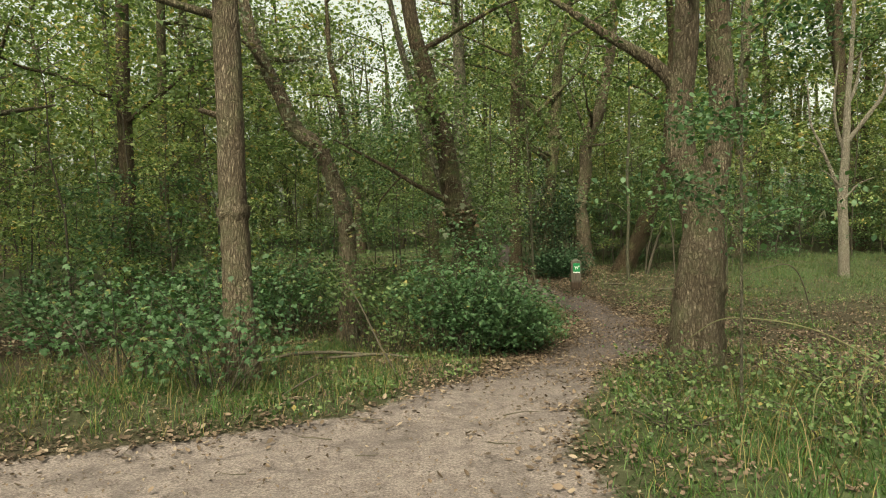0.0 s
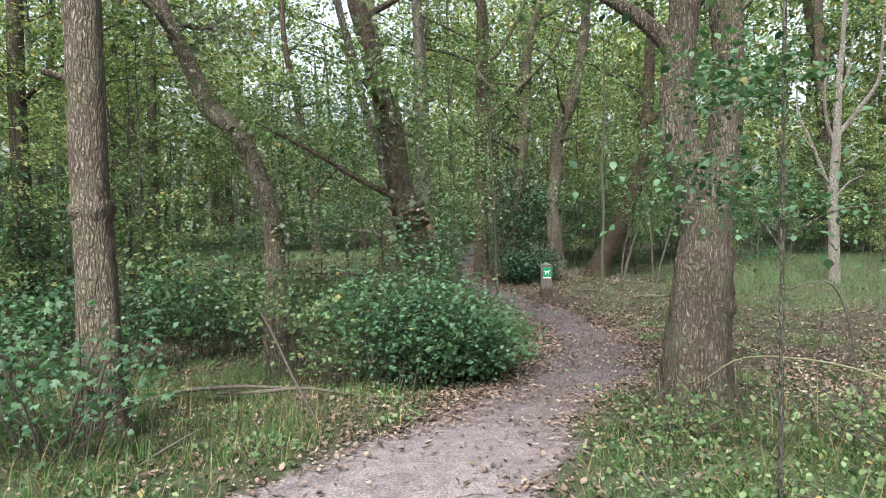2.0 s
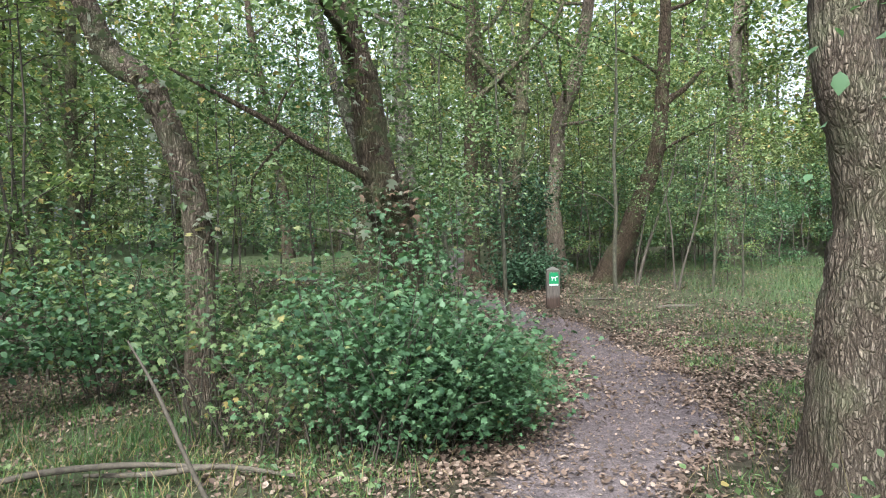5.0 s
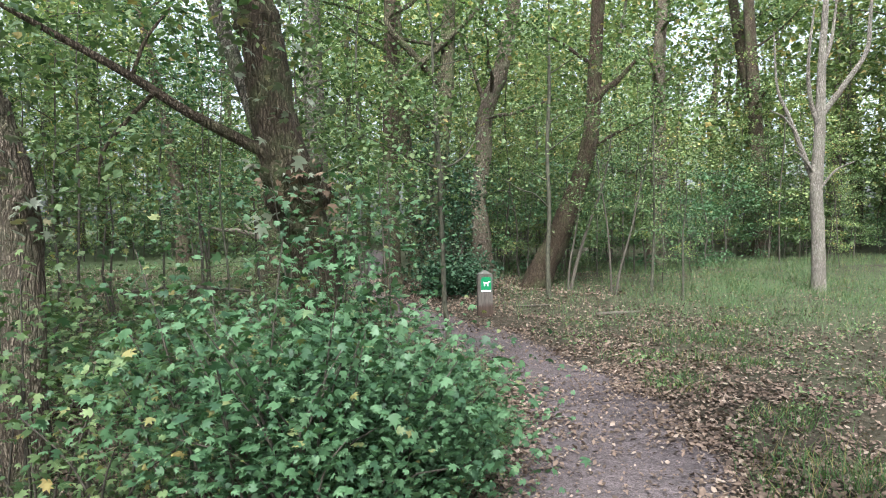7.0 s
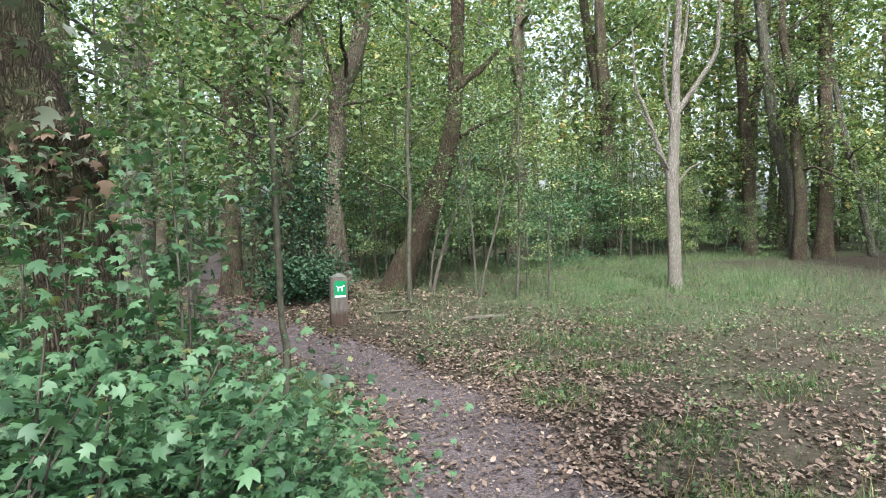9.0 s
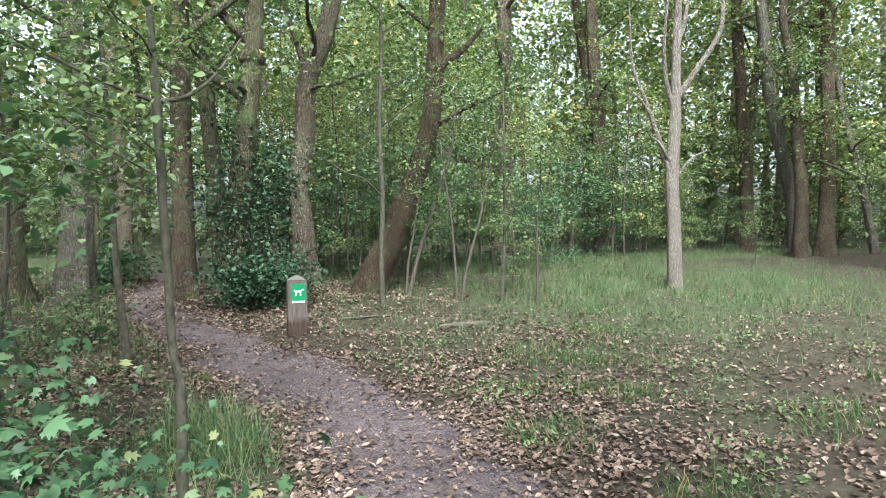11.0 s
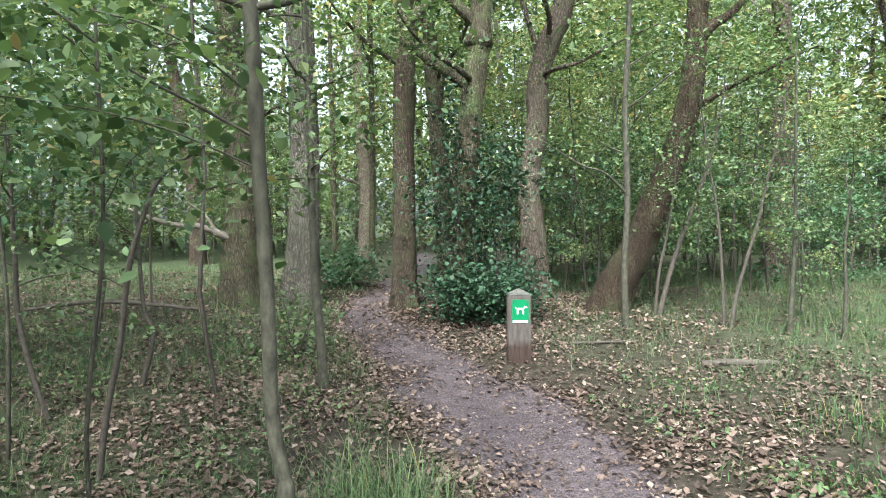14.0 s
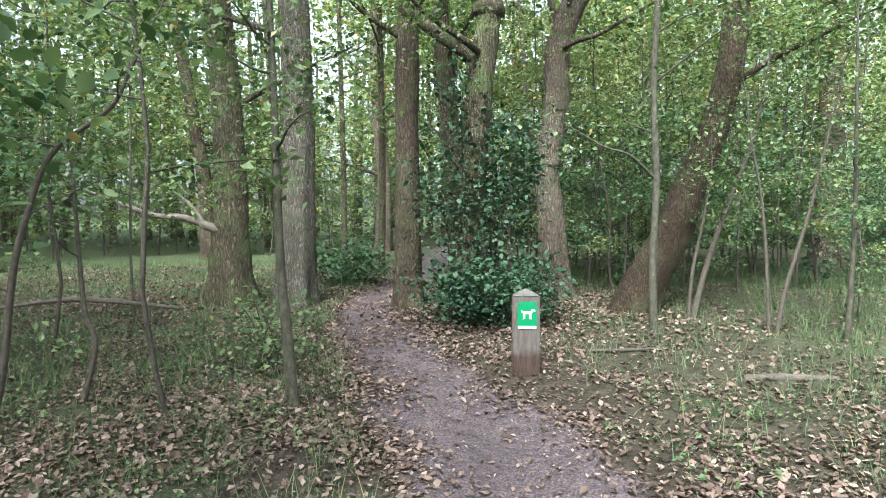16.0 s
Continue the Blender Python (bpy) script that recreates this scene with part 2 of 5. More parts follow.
# edges of the path: x of its two sides at each y
PATH_Y = (-6.0, 3.6, 4.4, 5.4, 6.3, 7.4, 8.4, 9.1, 10.3, 11.2, 12.2, 13.4, 14.5, 15.4, 16.4, 18.1, 19.6, 22.0, 26.0, 34.0)
PATH_L = (-9.0, -5.0, -2.9, -0.7, -0.15, 0.55, 1.05, 1.45, 2.0, 2.35, 2.45, 2.2, 1.95, 1.75, 1.5, 1.2, 1.3, 1.7, 2.3, 3.0)
PATH_R = (0.9, 0.83, 0.9, 1.12, 1.4, 1.85, 2.4, 3.0, 3.5, 3.6, 3.6, 3.5, 3.2, 2.8, 2.45, 1.95, 1.9, 2.3, 2.9, 3.6)


def height(x, y):
    """Height of the ground, with shallow humps off the path."""
    z = np.interp(y, HEIGHT_Y, HEIGHT_Z)
    off = np.clip(-inside(x, y) / 0.8, 0, 1)
    hump = 0.035 * np.sin(x * 1.7 + 0.6 * y) * np.cos(y * 1.3 - x * 0.4) + 0.02 * np.sin(x * 4.1 + 1.0) * np.sin(y * 3.7)
    rise = 0.13 * np.clip((x - 4.5) / 4, 0, 1) * np.exp(-((y - 14) / 5) ** 2)
    return z + off * (hump + 0.03 + rise)


def inside(x, y):
    """How far within the path, in metres; less than nothing outside it."""
    left, right = np.interp(y, PATH_Y, PATH_L), np.interp(y, PATH_Y, PATH_R)
    wave = 0.06 * np.sin(y * 5.1 + x) + 0.05 * np.sin(y * 2.3)
    gap = np.minimum(x - left, right - x) + wave
    return np.where((y > -6) & (y < 34), gap, -1.0)


def gz(x, y):
    return float(height(np.array(float(x)), np.array(float(y))))


# ---- mesh helpers ----


def mesh_of(name, verts, faces, material, smooth=True):
    """A mesh from arrays; faces is an array of rows of 3 or of 4 corners."""
    me = bpy.data.meshes.new(name)
    verts, faces = np.asarray(verts, np.float32), np.asarray(faces, np.int32)
    n, k = faces.shape
    me.vertices.add(len(verts))
    me.vertices.foreach_set("co", verts.ravel())
    me.loops.add(n * k)
    me.loops.foreach_set("vertex_index", faces.ravel())
    me.polygons.add(n)
    me.polygons.foreach_set("loop_start", np.arange(0, n * k, k, dtype=np.int32))
    me.polygons.foreach_set("use_smooth", np.full(n, smooth))
    me.update(calc_edges=True)
    me.materials.append(material)
    return me


def thing(name, x=0.0, y=0.0, z=0.0, **tags):
    return place(new(name), x, y, z, **tags)


def place(ob, x, y, z, **tags):
    ob.matrix_world = pose(x, y, z)
    return tagged(ob, **tags)


def under(parent, name, mesh, label=""):
    """One mesh as a part of its parent; the mesh is in the parent's own measure."""
    ob = new(name, mesh)
    ob.parent = parent
    return tagged(ob, label)


def part(name, bm, material, parent, label=""):
    me = bpy.data.meshes.new(name)
    bm.to_mesh(me)
    bm.free()
    me.materials.append(material)
    return under(parent, name, me, label)


def smooth_line(points, steps):
    """Points on a smooth curve through the given ones (Catmull-Rom)."""
    p = np.array(points, float)
    p = np.vstack([2 * p[0] - p[1], p, 2 * p[-1] - p[-2]])
    out = []
    for i in range(1, len(p) - 2):
        for s in np.linspace(0, 1, steps, endpoint=False):
            a, b, c, d = p[i - 1:i + 3]
            out.append(0.5 * (2 * b + (c - a) * s + (2 * a - 5 * b + 4 * c - d) * s * s + (3 * b - a - 3 * c + d) * s ** 3))
    out.append(p[-2])
    return np.array(out)


def tube(points, radii, sides=10, steps=5, rough=0.0, seed=0, flare=0.0):
    """Verts and faces of a round, uneven stem along a curve. flare: how far the foot widens into roots."""
    rng = np.random.default_rng(seed)
    line = smooth_line(points, steps)
    r = np.interp(np.linspace(0, 1, len(line)), np.linspace(0, 1, len(radii)), radii)
    way = np.gradient(line, axis=0)
    way /= np.linalg.norm(way, axis=1)[:, None] + 1e-9
    ref = np.array([1.0, 0.0, 0.0]) if abs(way[0][0]) < 0.8 else np.array([0, 1.0, 0])
    u = np.cross(way, ref)
    u /= np.linalg.norm(u, axis=1)[:, None]
    w = np.cross(way, u)
    a = np.linspace(0, 2 * np.pi, sides, endpoint=False)
    rr = np.repeat(r[:, None], sides, 1)
    if rough:
        lump = rng.normal(0, 1, (len(line), sides))
        ridge = rng.normal(0, 1, sides)
        lump = 0.5 * lump + 0.5 * np.roll(lump, 1, 0)
        rr *= 1 + rough * (0.6 * lump + 0.6 * ridge[None])
    if flare:
        up = line[:, 2] - line[0][2]
        roots = 0.55 + 0.45 * np.cos(a * 5 + seed)
        rr *= 1 + flare * np.exp(-np.clip(up, 0, 9) / (2.2 * radii[0] + 0.05))[:, None] * roots[None]
    v = line[:, None] + rr[..., None] * (np.cos(a)[None, :, None] * u[:, None] + np.sin(a)[None, :, None] * w[:, None])
    n = len(line)
    i, j = np.meshgrid(np.arange(n - 1), np.arange(sides), indexing="ij")
    j2 = (j + 1) % sides
    f = np.stack([i * sides + j, i * sides + j2, (i + 1) * sides + j2, (i + 1) * sides + j], -1).reshape(-1, 4)
    verts = np.vstack([v.reshape(-1, 3), line[:1], line[-1:]])
    c1 = n * sides + 1
    k = np.arange(sides)
    tip = np.stack([(n - 1) * sides + k, (n - 1) * sides + (k + 1) % sides, np.full(sides, c1), np.full(sides, c1)], -1)
    return verts, f, tip[:, :3]


def joined(tubes, material, name="stem"):
    """Several tubes as one mesh."""
    vs, quads, n = [], [], 0
    for v, f, tip in tubes:
        vs.append(v)
        quads.append(f + n)
        n += len(v)
    return mesh_of(name, np.vstack(vs), np.vstack(quads), material)


# leaf outlines in their own plane: y runs from stalk to tip
SIMPLE = (np.array([(0, 0, 0), (0.36, 0.45, 0.07), (0, 1, -0.10), (-0.36, 0.45, 0.07)]), np.array([(0, 1, 2), (0, 2, 3)]))
OVAL = (np.array([(0, 0, 0), (0.27, 0.22, 0.05), (0.36, 0.55, 0.06), (0, 1, -0.10), (-0.36, 0.55, 0.06), (-0.27, 0.22, 0.05), (0, 0.5, 0)]),
        np.array([(0, 1, 6), (1, 2, 6), (2, 3, 6), (3, 4, 6), (4, 5, 6), (5, 0, 6)]))
LOBED = (np.array([(0, 0, 0), (0.26, 0.06, 0.03), (0.50, 0.30, -0.05), (0.20, 0.38, 0.04), (0.44, 0.74, -0.06), (0.13, 0.66, 0.03), (0, 1, -0.14),
                   (-0.13, 0.66, 0.03), (-0.44, 0.74, -0.06), (-0.20, 0.38, 0.04), (-0.50, 0.30, -0.05), (-0.26, 0.06, 0.03)]),
         np.array([(0, 1, 3), (1, 2, 3), (0, 3, 9), (3, 4, 5), (3, 5, 7), (3, 7, 9), (5, 6, 7), (7, 8, 9), (0, 9, 11), (9, 10, 11)]))
CURLED = (np.array([(0, 0, 0.10), (0.30, 0.35, 0.16), (0.22, 0.75, 0.14), (0, 1, 0.22), (-0.26, 0.65, 0.18), (-0.28, 0.3, 0.12), (0, 0.5, 0)]),
          np.array([(0, 1, 6), (1, 2, 6), (2, 3, 6), (3, 4, 6), (4, 5, 6), (5, 0, 6)]))
BLADE = (np.array([(-0.5, 0, 0), (0.5, 0, 0), (0.4, 0.5, 0.10), (-0.4, 0.5, 0.10), (0, 1, 0.45)]), np.array([(0, 1, 2), (0, 2, 3), (3, 2, 4)]))


def leaves(centres, size, material, rng, shape=SIMPLE, flat=0.45, vary=0.35, name="foliage"):
    """A mesh of leaves at the centres. flat: how far they tip from level, 0 to 1."""
    c = np.asarray(centres, float)
    n = len(c)
    az = rng.uniform(0, 2 * np.pi, n)
    droop = rng.normal(-0.25, flat, n)
    bank = rng.normal(0, flat, n)
    f = np.stack([np.cos(az) * np.cos(droop), np.sin(az) * np.cos(droop), np.sin(droop)], 1)
    s = np.stack([np.sin(az), -np.cos(az), np.zeros(n)], 1)
    up = np.cross(s, f)
    s = s * np.cos(bank)[:, None] + up * np.sin(bank)[:, None]
    up = np.cross(s, f)
    sz = size * np.clip(rng.normal(1, vary, n), 0.4, 1.8)
    tv, tf = shape
    v = c[:, None] + sz[:, None, None] * (tv[None, :, :1] * s[:, None] + (tv[None, :, 1:2] - 0.5) * f[:, None] + tv[None, :, 2:] * up[:, None])
    faces = (tf[None] + (np.arange(n) * len(tv))[:, None, None]).reshape(-1, 3)
    return mesh_of(name, v.reshape(-1, 3), faces, material, smooth=len(tv) > 4)


def blades(x, y, length, width, material, rng, lean=0.75, name="grass"):
    n = len(x)
    az = rng.uniform(0, 2 * np.pi, n)
    s = np.stack([np.cos(az), np.sin(az), np.zeros(n)], 1)
    tilt = np.abs(rng.normal(0, lean, n))
    f = np.stack([-np.sin(az) * np.sin(tilt), np.cos(az) * np.sin(tilt), np.cos(tilt)], 1)
    up = np.cross(s, f)
    ln = length * np.clip(rng.normal(1, 0.4, n), 0.3, 2.0)
    tv, tf = BLADE
    base = np.stack([x, y, height(x, y) - 0.01], 1)
    v = base[:, None] + width * tv[None, :, :1] * s[:, None] + ln[:, None, None] * (tv[None, :, 1:2] * f[:, None] - tv[None, :, 2:] * up[:, None])
    faces = (tf[None] + (np.arange(n) * len(tv))[:, None, None]).reshape(-1, 3)
    return mesh_of(name, v.reshape(-1, 3), faces, material, smooth=False)


def leaf_parts(parent, centres, size, material, rng, shape=LOBED, flat=0.45):
    """Single leaves as parts of their plant, all on one mesh."""
    me = mesh_of("leaf", shape[0] - np.array([0, 0.5, 0]), shape[1], ONE[material])
    for c in centres:
        ob = new("leaf", me)
        ob.parent = parent
        turn = Euler((rng.normal(-0.25, flat), rng.normal(0, flat), rng.uniform(0, 6.283)))
        k = size * min(1.7, max(0.5, rng.normal(1, 0.3)))
        ob.matrix_local = Matrix.LocRotScale(Vector(c), turn, Vector((k, k, k)))


# ---- ground: one sheet to the horizon ----


def build_ground():
    xs = np.concatenate([-np.geomspace(600, 8, 24), np.arange(-7.5, 13, 0.15), np.geomspace(13.4, 600, 24)])
    ys = np.concatenate([-np.geomspace(600, 4, 20), np.arange(-3.5, 24, 0.15), np.geomspace(24.5, 600, 26)])
    gx, gy = np.meshgrid(xs, ys, indexing="ij")
    fx, fy = gx.ravel(), gy.ravel()
    dist = inside(fx, fy)
    rng = np.random.default_rng(3)
    z = height(fx, fy) + rng.normal(0, 0.006, len(fx)) * (np.hypot(fx, fy) < 40)
    z -= 0.035 * np.clip(dist / 0.5, 0, 1)
    nx, ny = len(xs), len(ys)
    i, j = np.meshgrid(np.arange(nx - 1), np.arange(ny - 1), indexing="ij")
    f = np.stack([i * ny + j, (i + 1) * ny + j, (i + 1) * ny + j + 1, i * ny + j + 1], -1).reshape(-1, 4)
    me = mesh_of("ground", np.stack([fx, fy, z], 1), f, GROUND)
    for key, value in (("path", np.clip(dist / 0.5 + 0.5, 0, 1)),
                       ("damp", np.clip((fy - 6.0) / 4.0, 0, 1)),
                       ("green", np.clip(grassiness(fx, fy), 0, 1))):
        me.attributes.new(key, "FLOAT", "POINT").data.foreach_set("value", value.astype(np.float32))
    ob = new("ground", me)
    tagged(ob, "forest floor of dark soil with a trodden sandy path", "ground", kind="structure")


def grassiness(x, y):
    """Where grass grows: the verges near the junction, the clearing, tufts beside the path."""
    verge_r = np.exp(-((x - 2.6) / 1.6) ** 2 - ((y - 4.6) / 2.4) ** 2)
    verge_l = 0.7 * np.exp(-((x + 2.2) / 2.2) ** 2 - ((y - 6.2) / 1.2) ** 2)
    verge_l = verge_l + 0.55 * np.exp(-((x + 2.0) / 2.0) ** 2 - ((y - 8.8) / 1.5) ** 2)
    clear = 1.1 * (0.72 + 0.28 * np.sin(x * 1.7 + np.sin(y * 1.1)) * np.sin(y * 2.1 + 0.5 * x)) * np.exp(-((x - 9.5) / 4.6) ** 2 - ((y - 16.6) / 3.8) ** 2)
    clear2 = 0.25 * (0.5 + 0.5 * np.sin(x * 2.3 + 1.0) * np.sin(y * 2.9 - x)) * np.exp(-((x - 5.6) / 1.8) ** 2 - ((y - 11.2) / 2.0) ** 2)
    tuft = np.exp(-((x - 1.75) / 0.45) ** 2 - ((y - 12.2) / 0.8) ** 2)
    wood = 0.4 * ((y > 12) & (x < 1.2)) + 0.35 * (y > 20)
    return verge_r + verge_l + clear + clear2 + tuft + wood


build_ground()

# ---- trees ----


def local(points, x, y, z):
    return [(p[0] - x, p[1] - y, p[2] - z) for p in points]


def spray_points(line, n, spread, rng, start=0.3, thick=0.45):
    """Leaf places along a branch, in loose level sprays."""
    s = start + (1 - start) * rng.uniform(0, 1, n) ** 0.7
    k = s * (len(line) - 1)
    i = np.minimum(k.astype(int), len(line) - 2)
    p = line[i] + (line[i + 1] - line[i]) * (k - i)[:, None]
    knot = rng.integers(0, max(3, n // 14), n)
    off = rng.normal(0, 1, (max(3, n // 14), 3))[knot] * 0.75 + rng.normal(0, 0.42, (n, 3))
    return p + off * np.array([spread, spread, spread * thick])


def branch_line(start, az, rise, length, rng, steps=5, wander=0.12, droop=0.0):
    p = np.array(start, float)
    out = [p.copy()]
    for k in range(steps):
        az += rng.normal(0, wander * 2)
        rise += rng.normal(0, wander) - droop
        p = p + length / steps * np.array([math.cos(az) * math.cos(rise), math.sin(az) * math.cos(rise), math.sin(rise)])
        out.append(p.copy())
    return np.array(out)


def measured_tree(name, label, path, radii, bark, limbs=(), crown=None, seed=0, sides=18, rough=0.07, flare=0.9, burls=(), stubs=(), category="tree", shape=SIMPLE, tufts=(), top=5.5, pick=0):
    """A tree that stands by the path. path: points of its stem, foot first; limbs: (points, radii);
    crown: leaf material, number, size, reach and lowest height; top: how far the stem goes on above its path; burls: (height, size); stubs: (height, angle, length, radius)."""
    rng = np.random.default_rng(seed)
    x, y = path[0][0], path[0][1]
    z = gz(x, y)
    foot = thing(name, x, y, z, label=label, category=category)
    pts = [(x, y, z - 0.15)] + [p for p in path[1:]] if path[0][2] > z - 0.1 else list(path)
    pts = local(pts, x, y, z)
    # the stem goes on above what the path gives
    a, b = np.array(pts[-2]), np.array(pts[-1])
    d = (b - a) / np.linalg.norm(b - a)
    d = d * 0.6 + np.array([0, 0, 0.5])
    pts = pts + [tuple(b + d * 0.29 * top), tuple(b + d * 0.58 * top + rng.normal(0, 0.036 * top, 3)), tuple(b + d * top + rng.normal(0, 0.07 * top, 3))]
    rad = list(np.interp(np.linspace(0, 1, len(pts) - 3), np.linspace(0, 1, len(radii)), radii)) + [radii[-1] * 0.8, radii[-1] * 0.55, radii[-1] * 0.15]
    under(foot, "trunk", joined([tube(pts, rad, sides, 8, rough, seed, flare)], bark, "trunk"))
    line = smooth_line(pts, 8)
    lines = []
    for k, (lp, lr, *own) in enumerate(limbs):
        lp = local(lp, x, y, z)
        under(foot, "branch", joined([tube(lp, lr, 9, 6, 0.06, seed + k)], own[0] if own else bark, "branch"))
        lines.append(smooth_line(lp, 6))
    for h, size in burls:
        i = int(np.argmin(np.abs(line[:, 2] - h)))
        bm = bmesh.new()
        bmesh.ops.create_icosphere(bm, subdivisions=3, radius=1.0)
        r = float(np.interp(i, np.linspace(0, len(line) - 1, len(rad)), rad))
        for v in bm.verts:
            nz = noise.noise(v.co * 2.6 + Vector((seed, h, 0))) + 0.5 * noise.noise(v.co * 6)
            v.co = Vector((v.co.x * r * (1 + size), v.co.y * r * (1 + size), v.co.z * r)) * (1 + 0.22 * nz) + Vector(line[i])
        for f in bm.faces:
            f.smooth = True
        part("burl", bm, bark, foot, "knobbly swelling of the bark")
    for h, ang, length, r in stubs:
        i = int(np.argmin(np.abs(line[:, 2] - h)))
        q = branch_line(line[i], ang, 0.5, length, rng, 3)
        under(foot, "branch_stub", joined([tube(q, [r, r * 0.9, r * 0.75], 8, 4, 0.08, seed)], bark, "branch_stub"))
    for mat, count, size, z0, z1 in tufts:
        h = rng.uniform(z0, z1, count) - z
        i = np.array([int(np.argmin(np.abs(line[:, 2] - a))) for a in h])
        az = rng.normal(-1.4, 0.9, count)
        out = (max(radii) + 0.06) * rng.uniform(0.85, 1.5, count)
        q = line[i] + np.stack([np.cos(az) * out, np.sin(az) * out, rng.normal(0, 0.06, count)], 1)
        leaf_parts(foot, q, size, mat, rng)
    if crown:
        mat, count, size, reach, low = crown
        pl = []
        for k in range(7):
            h = low + (line[-1][2] - low) * (k + rng.uniform(0, 1)) / 7
            i = int(np.argmin(np.abs(line[:, 2] - h)))
            q = branch_line(line[i], rng.uniform(0, 6.3), rng.uniform(0.1, 0.7), reach * rng.uniform(0.6, 1.2), rng)
            r0 = min(0.05, radii[-1] * 0.45)
            under(foot, "bough", joined([tube(q, [r0, r0 * 0.6, r0 * 0.2], 6, 3, 0.05, seed + k)], bark, "bough"))
            pl.append(spray_points(q, count // 7, min(0.45, reach * 0.3), rng))
        for q in lines:
            pl.append(spray_points(q, count // 14, 0.4, rng, 0.5))
        pts = np.vstack(pl)
        if pick:
            near = np.argsort(pts[:, 2])[:pick * 3][::3]
            leaf_parts(foot, pts[near], size, mat, rng, shape)
            pts = np.delete(pts, near, 0)
        crown_part = under(foot, "crown", leaves(pts, size, mat, rng, shape, name="crown"), "loose green leaves")
        if pick:
            tagged(crown_part, kind="stuff")
    return foot


def tall_tree(name, label, bark, mat, seed, tall, radius, count, size, low=3.0, reach=2.6, lean=0.05):
    """A forest tree: bare stem below, limbs and loose leaf sprays above."""
    rng = np.random.default_rng(seed)
    tree = thing(name, label=label, category="tree", group="trees of the wood")
    pts, p, d = [(0, 0, -0.3)], np.array([0, 0, 0.0]), rng.normal(0, lean, 2)
    for k in range(6):
        p = p + np.array([d[0] * tall / 6 + rng.normal(0, 0.09), d[1] * tall / 6 + rng.normal(0, 0.09), tall / 6])
        pts.append(tuple(p))
    rad = [radius * 1.1, radius, radius * 0.88, radius * 0.76, radius * 0.6, radius * 0.4, radius * 0.12]
    tubes = [tube(pts, rad, 9, 4, 0.05, seed, 0.6)]
    line = smooth_line(pts, 6)
    pl = []
    limbs = 11
    for k in range(limbs):
        h = low + (tall - low) * (k + rng.uniform(0, 0.8)) / limbs
        i = int(np.argmin(np.abs(line[:, 2] - h)))
        q = branch_line(line[i], rng.uniform(0, 6.3), rng.uniform(0.2, 0.9), reach * rng.uniform(0.6, 1.25), rng, droop=0.03)
        tubes.append(tube(q, [radius * 0.32, radius * 0.2, radius * 0.06], 4, 1, 0, seed + k))
        pl.append(spray_points(q, count // limbs, 0.62, rng))
    under(tree, "trunk", joined(tubes, bark, "trunk"))
    under(tree, "crown", leaves(np.vstack(pl), size, mat, rng, name="crown"))
    return tree


def young_tree(name, label, mat, seed, tall, count, size, low=0.5, reach=0.9, radius=0.022, bark=None, shape=SIMPLE, group="young trees"):
    """A thin-stemmed young tree with level sprays of leaves."""
    rng = np.random.default_rng(seed)
    tree = thing(name, label=label, category="young tree", group=group)
    p, pts = np.array([0, 0, -0.1]), [(0, 0, -0.1)]
    for k in range(5):
        p = p + np.array([rng.normal(0, 0.05 * tall / 3), rng.normal(0, 0.05 * tall / 3), tall / 5])
        pts.append(tuple(p))
    tubes = [tube(pts, [radius, radius * 0.85, radius * 0.6, radius * 0.2], 5, 2, 0.04, seed)]
    line = smooth_line(pts, 6)
    pl = []
    limbs = 9
    for k in range(limbs):
        h = low + (tall - low) * (k + rng.uniform(0, 0.8)) / limbs
        i = int(np.argmin(np.abs(line[:, 2] - h)))
        q = branch_line(line[i], rng.uniform(0, 6.3), rng.uniform(0.0, 0.7), reach * rng.uniform(0.6, 1.2), rng, 4, droop=0.05)
        tubes.append(tube(q, [radius * 0.5, radius * 0.3, radius * 0.12], 3, 1, 0, seed))
        pl.append(spray_points(q, count // limbs, 0.26, rng, 0.2, 0.35))
    under(tree, "stem", joined(tubes, bark or TWIG, "stem"))
    under(tree, "foliage", leaves(np.vstack(pl), size, mat, rng, shape))
    return tree


